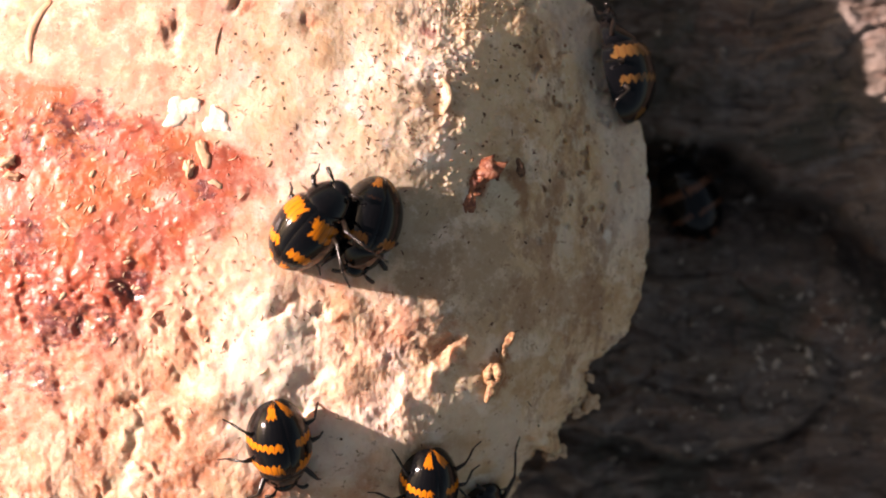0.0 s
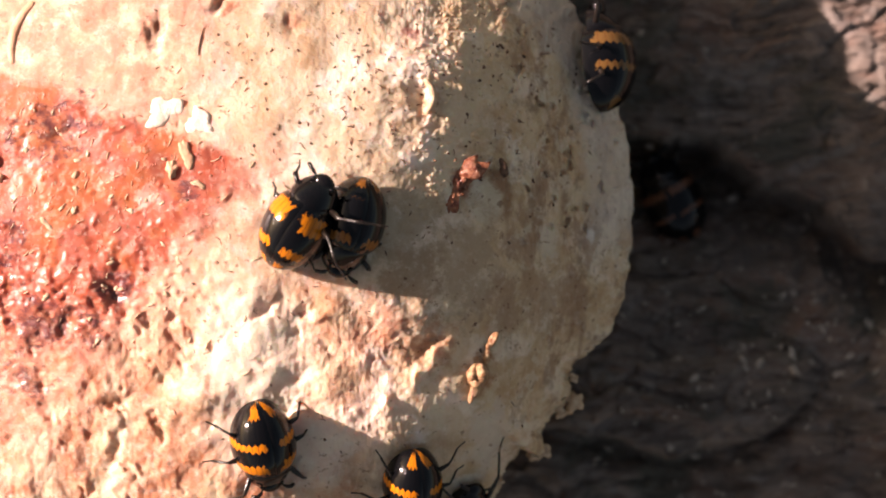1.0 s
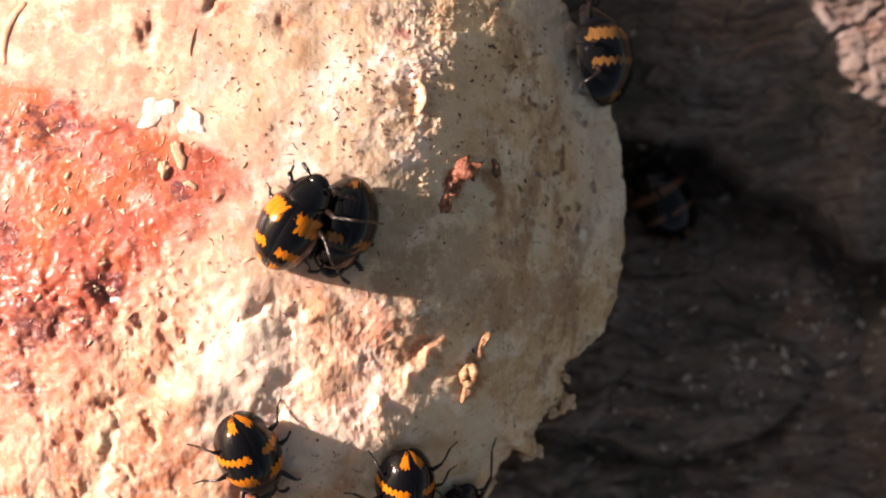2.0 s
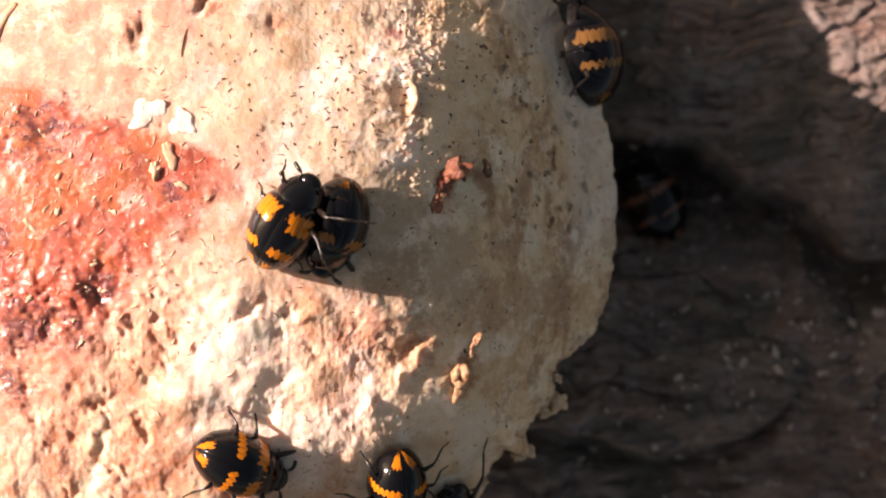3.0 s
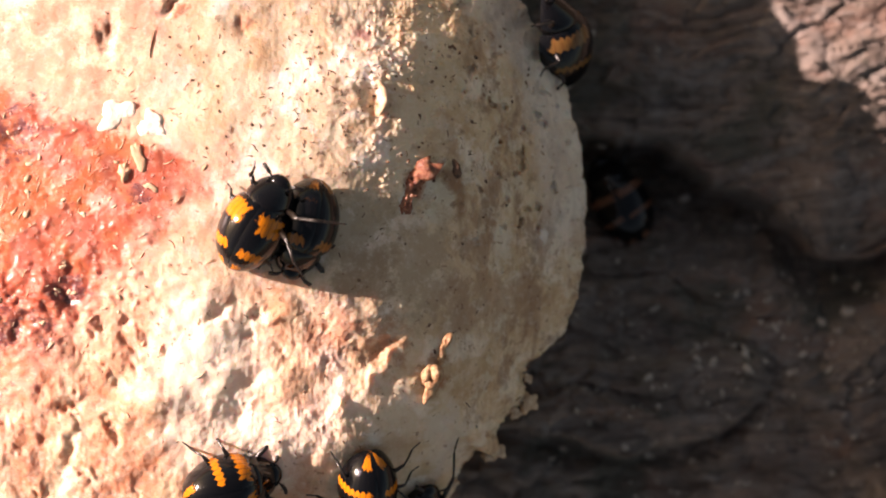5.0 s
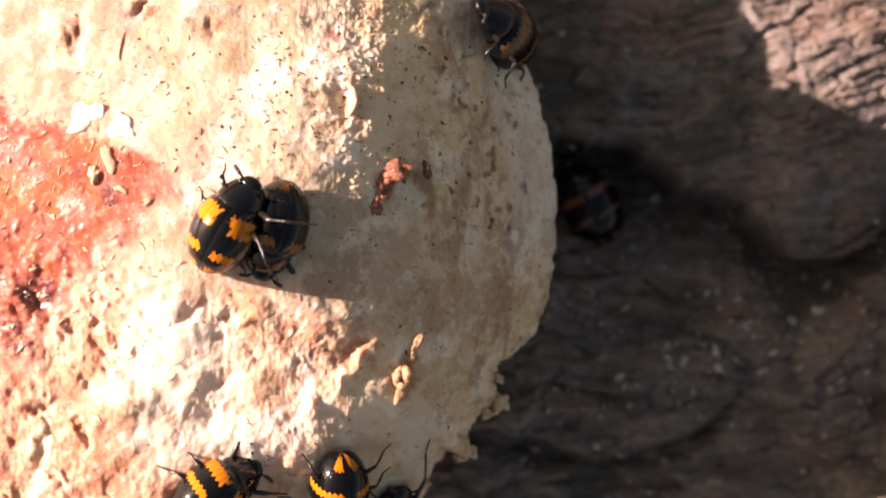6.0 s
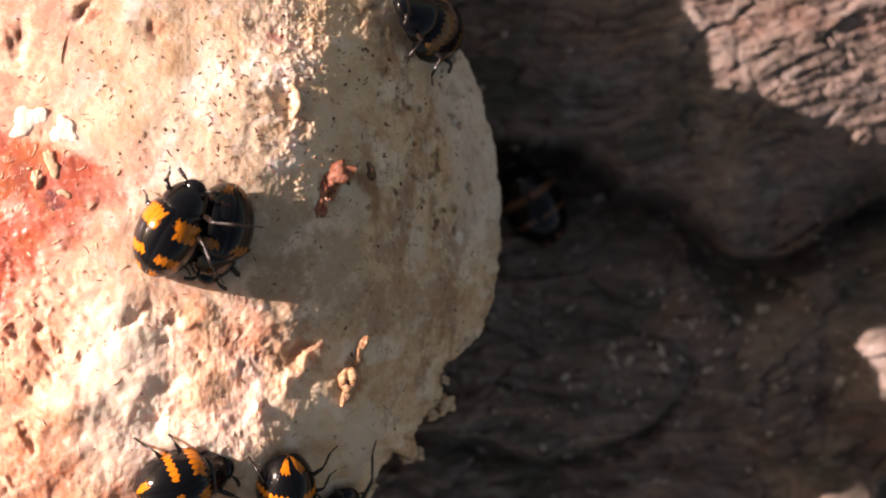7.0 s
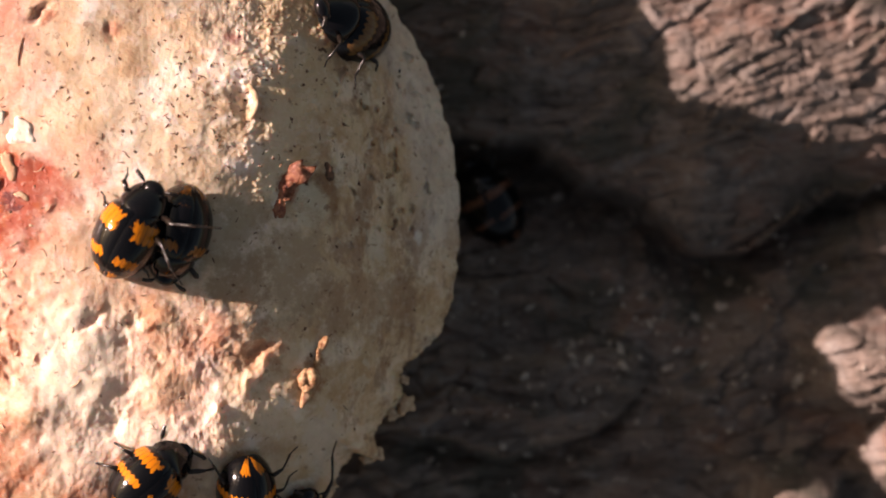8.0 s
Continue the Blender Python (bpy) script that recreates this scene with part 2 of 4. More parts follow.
        color = n.mix(n.math("MULTIPLY", n.step(sr, sr * 0.3, dist), 0.8), color, tint)
    # freckles, darkened to paint the shade in tiny pits and cracks as well
    color = n.mix(n.math("MULTIPLY", n.step(0.60, 0.68, n.noise(p, 0.6, 4, 0.65)), 0.7), color, (0.20, 0.095, 0.05))
    color = n.mix(n.math("MULTIPLY", n.step(0.5, 0.75, fine), 0.3), color, (0.76, 0.66, 0.54))
    height = n.math("ADD", n.math("MULTIPLY", n.noise(p, 1.2, 6, 0.6), 0.8), n.math("MULTIPLY", n.noise(p, 0.25, 3, 0.6), 0.30))
    height = n.math("MULTIPLY", height, n.math("SUBTRACT", 1.0, n.math("MULTIPLY", red, 0.6)))
    normal = n.bump(height, 0.13)
    # wet beads that catch the light
    wet = n.math("MAXIMUM", n.math("MULTIPLY", red, 0.75), dark)
    beads = n.math("MULTIPLY", n.step(0.56, 0.70, n.noise(p, 0.45, 3, 0.6)), wet)
    normal = n.bump(beads, 0.05, 1.0, normal)
    rough = n.math("SUBTRACT", 0.70, n.math("MULTIPLY", wet, 0.38))
    return n.finish(color, rough, normal, Subsurface_Weight=0.5, Subsurface_Radius=(1.0, 0.55, 0.34), Subsurface_Scale=1.3 * MM)


def bark_material():
    n = Nodes("bark")
    p, long = n.coords(), n.coords(0.28, 1.0, 1.0)
    plates, grain = n.noise(long, 2.2, 6, 0.65, 0.3), n.noise(long, 0.5, 5, 0.65)
    color = n.mix(n.step(0.34, 0.66, plates), (0.080, 0.060, 0.047), (0.190, 0.138, 0.108))
    color = n.mix(n.math("MULTIPLY", n.step(0.45, 0.7, n.noise(p, 5.0, 4)), 0.6), color, (0.140, 0.116, 0.102))
    color = n.mix(n.math("MULTIPLY", n.step(0.50, 0.64, n.noise(n.coords(0.6, 1.0, 1.0), 7.0, 5, 0.7)), 0.65), color, (0.165, 0.082, 0.056))
    color = n.mix(n.math("MULTIPLY", n.step(0.42, 0.7, grain), 0.6), color, (0.232, 0.188, 0.162))
    # grey weathering, green-black algae and dark rot in broad patches
    color = n.mix(n.math("MULTIPLY", n.step(0.52, 0.66, n.noise(n.coords(0.7, 1.0, 1.0), 3.0, 5, 0.7, 0.5)), 0.55), color, (0.245, 0.215, 0.195))
    color = n.mix(n.math("MULTIPLY", n.step(0.50, 0.62, n.noise(n.coords(0.7, 1.0, 1.0), 9.0, 5, 0.7)), 0.75), color, (0.062, 0.060, 0.044))
    color = n.mix(n.math("MULTIPLY", n.step(0.56, 0.66, n.noise(p, 2.6, 5, 0.74)), 0.65), color, (0.050, 0.043, 0.032))
    color = n.mix(n.math("MULTIPLY", n.step(0.66, 0.72, n.noise(p, 1.1, 3, 0.6)), 0.5), color, (0.32, 0.30, 0.26))
    height = n.math("ADD", n.math("MULTIPLY", plates, 1.0), n.math("MULTIPLY", grain, 0.5))
    return n.finish(color, n.math("ADD", 0.62, n.math("MULTIPLY", grain, 0.3)), n.bump(height, 0.6))


def shell_material(name, middle=(0.46, 0.57), base=(0.77, 0.945), seam=0.10, edge=1.1, deep=(0.52, 0.135, 0.005), pale=(0.48, 0.17, 0.010)):
    """Black glossy wing case with toothed orange bands. u runs from the tip to the base, v from the seam to the edge."""
    n = Nodes(name)
    uv = n.put("UVMap")
    uv.uv_map = "shell"
    u, v, _ = n.split(uv.outputs[0])
    p = n.coords()
    stripe = n.math("PINGPONG", n.math("MULTIPLY", v, 9.0), 0.5)
    wave = n.math("ADD", n.math("MULTIPLY", n.math("SUBTRACT", n.noise(p, 0.9, 3, 0.6), 0.5), 0.11), n.math("MULTIPLY", stripe, 0.085))
    us = n.math("ADD", u, wave)
    vs = n.math("ADD", v, n.math("MULTIPLY", n.math("SUBTRACT", n.noise(p, 1.1, 3, 0.6), 0.5), 0.42))

    def band(a, b, v0, v1):
        inside = n.math("MULTIPLY", n.step(a, a + 0.01, us), n.step(b, b - 0.01, us))
        return n.math("MULTIPLY", inside, n.math("MULTIPLY", n.step(v0, v0 + 0.02, vs), n.step(v1, v1 - 0.05, vs)))
    tip = band(0.03, 0.17, 0.10, 0.45)
    orange = n.math("MAXIMUM", tip, n.math("MAXIMUM", band(*middle, seam, edge), band(*base, seam * 1.1, edge)))
    pigment = n.mix(n.noise(p, 0.6, 3), deep, pale)
    pigment = n.mix(n.math("MULTIPLY", n.step(0.10, 0.03, stripe), 0.75), pigment, (0.10, 0.03, 0.01))
    rows = n.math("POWER", stripe, 0.5)
    pits = n.math("MULTIPLY", n.step(0.2, 0.0, stripe), n.step(0.2, 0.45, n.math("PINGPONG", n.math("MULTIPLY", u, 26.0), 0.5)))
    height = n.math("ADD", n.math("MULTIPLY", rows, 0.5), n.math("ADD", n.math("MULTIPLY", pits, -0.8), n.math("MULTIPLY", n.noise(p, 0.15, 2), 0.35)))
    color = n.mix(orange, (0.003, 0.003, 0.0035), pigment)
    return n.finish(color, 0.09, n.bump(height, 0.010, 0.8), Specular_IOR_Level=0.32)


def plain_material(name, color, tint, rough, size=0.5, bump=0.05, **more):
    n = Nodes(name)
    p = n.coords()
    f = n.noise(p, size, 4, 0.6)
    return n.finish(n.mix(n.step(0.35, 0.65, f), color, tint), rough, n.bump(n.noise(p, size * 0.4, 4, 0.6), bump), **more)


SKIN = fungus_material()
BARK = bark_material()
SHELL = shell_material("wing_case")
SHELL_PATCHY = shell_material("wing_case_patchy", (0.30, 0.43), (0.70, 0.95), 0.10, 0.62)
# the same orange bands for beetles in shade, their dimness put into the pigment
SHELL_HIDER_SHADED = shell_material("wing_case_hider_shaded", (0.46, 0.53), (0.79, 0.90), 0.03, 1.1, (0.13, 0.055, 0.03), (0.17, 0.075, 0.045))
SHELL_MATE_SHADED = shell_material("wing_case_mate_shaded", (0.30, 0.31), (0.80, 0.93), 0.10, 0.9, (0.22, 0.075, 0.012), (0.25, 0.10, 0.02))
SHELL_CLIMBER_SHADED = shell_material("wing_case_climber_shaded", (0.46, 0.55), (0.78, 0.945), 0.08, 0.86, (0.125, 0.060, 0.015), (0.15, 0.078, 0.026))
CHITIN = plain_material("black_chitin", (0.003, 0.003, 0.0035), (0.005, 0.0045, 0.005), 0.10, 0.2, 0.0, Specular_IOR_Level=0.34)
LEG = plain_material("leg_chitin", (0.006, 0.005, 0.004), (0.016, 0.010, 0.007), 0.3, 0.2, 0.01)
FRASS = plain_material("frass", (0.07, 0.035, 0.020), (0.19, 0.10, 0.055), 0.75, 0.3)
CREAM = plain_material("cream_crumb", (0.60, 0.45, 0.30), (0.46, 0.30, 0.18), 0.7, 0.6, 0.08)
GRIT = plain_material("bark_grit", (0.30, 0.26, 0.22), (0.42, 0.36, 0.30), 0.8, 0.5)
SOIL = plain_material("leaf_litter", (0.07, 0.05, 0.035), (0.14, 0.095, 0.06), 0.9, 30.0, 8.0)
RUST = plain_material("rusty_gum", (0.20, 0.050, 0.025), (0.38, 0.15, 0.075), 0.25, 0.35, 0.15)
SALMON = plain_material("salmon_skin", (0.52, 0.27, 0.15), (0.60, 0.36, 0.22), 0.6, 0.8, 0.08)
CHALK = plain_material("pale_flesh", (0.82, 0.74, 0.62), (0.74, 0.62, 0.48), 0.7, 0.8, 0.1)
GUM = plain_material("amber_gum", (0.30, 0.12, 0.05), (0.60, 0.40, 0.22), 0.3, 0.35, 0.15)


# ---- mesh helpers ----
def make(name, verts, faces, material, parent=None, label="", flat=False, uv=None):
    """One mesh object from millimetres."""
    me = bpy.data.meshes.new(name)
    me.from_pydata([tuple(v) for v in np.asarray(verts, float) * MM], [], faces)
    if uv is not None:
        layer = me.uv_layers.new(name="shell")
        loops = np.empty(len(me.loops), dtype=np.int32)
        me.loops.foreach_get("vertex_index", loops)
        layer.data.foreach_set("uv", np.asarray(uv, dtype=np.float32)[loops].ravel())
    if not flat:
        me.polygons.foreach_set("use_smooth", [True] * len(me.polygons))
    me.materials.append(material)
    me.update()
    ob = new(name, me)
    if parent is not None:
        ob.parent = parent
    if label:
        tagged(ob, label)
    return ob


def sheet(rows, cols, wrap=False, flip=False):
    """Faces of a grid of rows x cols points."""
    i, j = np.meshgrid(np.arange(rows - 1), np.arange(cols if wrap else cols - 1), indexing="ij")
    k = (j + 1) % cols
    q = np.stack([i * cols + j, i * cols + k, (i + 1) * cols + k, (i + 1) * cols + j], -1).reshape(-1, 4)
    return (q[:, ::-1] if flip else q).tolist()


def tube(points, radii, sides=8):
    """A tube along points, closed at both ends."""
    pts = [Vector(p) for p in points]
    verts, faces = [], []
    for k, p in enumerate(pts):
        way = (pts[min(k + 1, len(pts) - 1)] - pts[max(k - 1, 0)]).normalized()
        side = way.cross(Vector((0.13, 0.21, 1.0))).normalized()
        up = side.cross(way)
        for s in range(sides):
            a = 2 * math.pi * s / sides
            verts.append(p + (side * math.cos(a) + up * math.sin(a)) * radii[k])
    faces += sheet(len(pts), sides, wrap=True)
    faces.append(list(range(sides))[::-1])
    faces.append([len(verts) - sides + s for s in range(sides)])
    return verts, faces


def ball(center, radii, rings=10, sides=14):
    verts, faces = [], []
    for i in range(rings + 1):
        a = math.pi * i / rings
        for s in range(sides):
            b = 2 * math.pi * s / sides
            verts.append((center[0] + radii[0] * math.cos(a), center[1] + radii[1] * math.sin(a) * math.cos(b), center[2] + radii[2] * math.sin(a) * math.sin(b)))
    return verts, sheet(rings + 1, sides, wrap=True)


def joined(pieces):
    verts, faces = [], []
    for v, f in pieces:
        o = len(verts)
        verts += list(v)
        faces += [[i + o for i in q] for q in f]
    return verts, faces


# ---- the ground and the log ----
AXIS = -134.0                      # height of the log's axis
GIRTH = 110.0


def lip_line(x):
    return np.interp(x, (0.0, 15.9, 22.2, 25.6, 30.8, 32.6, 35.0, 38.9, 41.9, 48.3, 60.0), (10.5, 9.3, 8.5, 5.7, 3.6, 1.4, -1.2, -0.7, 1.8, 4.4, 6.0))


def bark_relief(x, y):
    """Relief of the bark in millimetres over the log's round, by place in plan."""
    wob = fbm(x, y, 2.5, 3, 40) * 1.4
    over = y - lip_line(x) + 0.6 * wob
    upper = smooth(-0.3, 0.5, over)
    warp = fbm(x, y, 9.0, 3, 31)
    flow = y + 1.3 * warp - 0.18 * (x - 30) * smooth(30, 40, x)
    along = x + 1.2 * fbm(x, y, 3.0, 3, 43)
    # layered plates broken across by cracks, on two scales
    gap, plate = cells(along / 6.0, flow / 1.6, 61)
    gap2, plate2 = cells(along / 2.4, (flow + 0.15 * wob) / 0.75, 64)
    k = flow / 1.9 + 0.5 * gnoise(x * 0.05, y * 0.3, 41)
    ledge = (k - np.floor(k)) ** 0.6 * (0.5 + gnoise(x * 0.12, np.floor(k) * 3.7, 42))
    gap3, plate3 = cells(along / 1.1 + 3.0, (flow + 0.1 * wob) / 0.42, 67)
    plates = 0.7 * (plate - 0.5) + 0.22 * smooth(0.0, 0.12, gap) + 0.27 * (plate2 - 0.5) + 0.09 * smooth(0.0, 0.16, gap2) + 0.13 * (plate3 - 0.5) + 0.25 * ledge
    grain = ridged((x + 3 * warp) * 0.16, flow, 0.9, 3, 33)
    r = upper * (0.1 + 0.29 * np.clip(y - lip_line(x), 0, 14) + plates + 0.16 * grain + 0.5 * fbm(x * 0.5, y, 4.0, 4, 35) - 1.4 * smooth(34.0, 38.0, x) * smooth(8.0, 4.0, y))
    below = np.clip(-over, 0, 60)
    wide = np.interp(x, (0, 22, 30, 40, 48, 60), (9.0, 8.0, 6.0, 3.6, 3.6, 3.0))
    r = r - np.interp(x, (0, 26, 34, 46, 60), (9.0, 9.0, 6.5, 6.0, 4.0)) * smooth(0.0, 0.9, below) * np.exp(-(below / wide) ** 2)
    tongue = ridged((x + 4 * warp) * 0.25, y + 2 * warp, 2.4, 4, 37)
    r = r + (1 - upper) * (0.40 * tongue + 1.4 * fbm(x * 0.6, y, 5.0, 4, 38) + 0.8 * (plate - 0.5) + 0.25 * smooth(0.0, 0.12, gap) + 0.3 * (plate2 - 0.5) + 0.10 * smooth(0.0, 0.2, gap2))
    # a slab under the hollow that breaks off along a curved ledge
    brink = y - np.interp(x, (10, 15, 19, 25.6, 28.3, 30, 34), (-13.6, -14.7, -15.9, -14.7, -13.2, -11.0, -6.0)) + 0.35 * wob
    r = r + 1.5 * smooth(31.0, 28.5, x) * smooth(-0.35, 0.35, brink) * smooth(9.0, 3.0, brink) - 1.3 * smooth(31.0, 28.0, x) * np.exp(-((brink + 1.0) / 0.9) ** 2)
    knob = np.exp(-(((x - 48.9) / 5.4) ** 4 + ((y + 9.8) / 3.4) ** 4)) + 1.6 * np.exp(-(((x - 41.6) / 3.0) ** 4 + ((y + 20.6) / 2.6) ** 4)) + 0.9 * np.exp(-(((x - 50.5) / 2.6) ** 2 + ((y + 16.5) / 2.6) ** 2))
    r = r - 2.4 * smooth(40.0, 46.0, x) * smooth(9.0, 3.0, y) * smooth(-7.5, -4.0, y)
    return r + 5.4 * knob + 0.12 * fbm(x * 0.5, y, 0.6, 3, 39)


def bark_height(x, y):
    """Height of the log's surface at a place in plan."""
    a = math.asin(y / GIRTH)
    for _ in range(6):
        r = GIRTH + float(bark_relief(x, GIRTH * math.sin(a)))
        a = math.asin(y / r)
    return AXIS + r * math.cos(a)


def build_log():
    xs = np.concatenate([np.linspace(-420, -60, 25)[:-1], np.linspace(-60, 0, 61)[:-1], np.linspace(0, 56, 350)[:-1], np.linspace(56, 90, 30)[:-1], np.linspace(90, 420, 25)])
    ys = np.concatenate([np.linspace(-0.36, -0.24, 16)[:-1], np.linspace(-0.24, 0.27, 360)[:-1], np.linspace(0.27, 0.36, 12)])
    phi = np.concatenate([ys, np.linspace(0.36, 2 * math.pi - 0.36, 70)[1:-1]])
    X, P = np.meshgrid(xs, phi, indexing="ij")
    Y = GIRTH * np.sin(P)
    near = (np.cos(P) > 0) * smooth(75, 58, np.abs(X - 5))
    wild = 3.0 * ridged(X * 0.1, P * GIRTH * 0.35, 4.0, 3, 51)
    R = GIRTH + np.where(np.cos(P) > 0, near * bark_relief(X, Y) + (1 - near) * wild, wild)
    R = np.where(np.abs(P) > 0.34, np.minimum(R, GIRTH + 4), R)
    V = np.stack([X, R * np.sin(P), AXIS + R * np.cos(P)], -1).reshape(-1, 3)
    faces = sheet(len(xs), len(phi), wrap=True, flip=False)
    n = len(phi)
    faces.append(list(range(n))[::-1])
    faces.append([len(V) - n + s for s in range(n)])
    log = tagged(new("fallen_log"), "fallen log with furrowed grey-brown bark lying on the ground", "log")
    make("bark", V, faces, BARK, log)
    return log


build_log()
ring = np.concatenate([[0], np.geomspace(0.2, 3000, 24)]) * 1000
A = np.linspace(0, 2 * math.pi, 48, endpoint=False)
GV = np.stack([np.outer(ring, np.cos(A)), np.outer(ring, np.sin(A)), np.full((25, 48), AXIS - GIRTH - 1.0)], -1).reshape(-1, 3)
tagged(make("ground", GV, sheet(25, 48, wrap=True), SOIL), "brown leaf litter on the forest floor", "ground", kind="structure")


# ---- the bracket fungus ----
CROWN = (-12.0, 3.0)


def rim_radius(a):
    """Plan radius of the margin by direction: round ahead, drawn out behind."""
    return 27.0 + 15.0 * smooth(0.87, 1.97, np.abs(a))


def margin_teeth(a):
    """Bites and torn teeth low on the margin, in millimetres."""
    bite = -1.5 * np.exp(-((a + 0.47) / 0.085) ** 2) - 1.2 * np.exp(-((a + 0.62) / 0.11) ** 2) - 1.2 * np.exp(-((a + 0.80) / 0.07) ** 2)
    tooth = 0.6 * np.exp(-((a + 0.555) / 0.042) ** 4) + 0.9 * np.exp(-((a + 0.715) / 0.026) ** 4)
    return bite + tooth


def dome(x, y):
    """Height of the fungus's smooth cap, without its relief."""
    dx, dy = np.asarray(x, float) - CROWN[0], np.asarray(y, float) - CROWN[1]
    swell = 2.7 * np.exp(-((dx - 14.0) / 7.5) ** 2 - ((dy + 13.2) / 7.5) ** 2) + 1.4 * np.exp(-((dx - 14.5) / 7.5) ** 2 - ((dy - 11.0) / 7.0) ** 2)
    # an unseen rise added behind to push the cap's shadow further over the bark
    swell = swell + 3.2 * np.exp(-((dx - 13.0) / 9.0) ** 2 - ((dy - 23.0) / 4.6) ** 2)
    return -12.0 * (np.hypot(dx, dy) / rim_radius(np.arctan2(dy, dx))) ** 2 + swell


# swellings, hollows and pits of the cap: x, y, half length, half width, turn, height (mm, degrees)
SWELLINGS = ((-11.4, -8.0, 2.2, 1.6, -20, .30), (-6.1, -9.6, 1.6, 1.2, 0, .35), (-5.1, -11.2, .55, .35, 0, .35), (-2.9, -10.7, .47, .86, 10, .8), (0.5, -7.6, 1.8, .42, 50, .7),
             (-7.4, -4.6, .54, .5, 0, .5), (-1.5, -4.9, 1.6, .95, 0, .45), (-23.0, -3.1, 1.3, 1.2, 0, .6), (-18.9, -14.8, 2.3, 1.4, 0, .5), (-27.3, -14.9, 1.8, 1.6, 0, .4), (-2.4, -13.4, 3.0, 2.2, 0, 1.6),
             (-4.5, -7.7, .4, 1.75, 20, .25), (-0.8, -9.7, 1.2, .9, 0, .4), (4.6, 2.4, .8, .8, 0, .25), (3.5, -9.0, .9, .9, 0, .3), (-15.2, -10.3, 1.5, 1.0, 20, .4))
HOLLOWS = ((-8.7, -8.6, 1.6, .7, 25, -.45), (-9.8, -10.9, 1.6, 1.0, 20, -1.0), (0.1, -6.5, 1.25, .5, 45, -.8), (-11.1, -4.0, .95, .38, 25, -.75), (-21.4, -13.7, 1.8, .42, 65, -.55), (-23.2, -16.8, 1.3, .38, 65, -.45),
           (-21.5, -2.9, .46, 1.2, 0, -.8), (-20.8, -4.1, .4, .8, 0, -.55), (-20.8, -1.4, .9, .55, 0, -.45), (-7.0, -6.7, .85, .28, -40, -.45), (-21.6, -10.5, 1.3, .36, 20, -.45),
           (-14.0, 16.8, 1.0, .32, 25, -.7), (-2.5, -7.7, .5, 1.2, 30, -.3), (1.8, -4.6, 1.0, .65, 0, -.35), (-24.9, 7.5, 1.6, .8, 0, -.4), (-0.5, 10.6, .7, 1.3, 0, -.9))
PITS = ((-8.1, -4.2, .6, .48, 0, -.65), (-11.0, -7.6, .55, .43, 0, -.4), (-17.1, -4.7, .6, .48, 0, -.65), (-9.1, -5.7, .46, .36, 0, -.4), (-3.5, -5.4, .62, .46, 0, -.45),
        (-22.9, -3.6, .27, .24, 0, -.35), (-23.3, -9.6, .43, .36, 0, -.5), (-23.0, -12.6, .6, .36, -20, -.5), (-18.4, -12.4, .43, .8, 0, -.25), (-18.5, 15.0, .54, 1.2, -10, -.7),
        (3.4, 11.5, .36, .32, 0, -.3), (4.7, 7.5, .33, .3, 0, -.3), (2.4, 7.0, .26, .32, 0, -.4), (-9.3, 15.7, .5, .5, 0, -.3), (2.4, 4.7, .9, .9, 0, -.4))


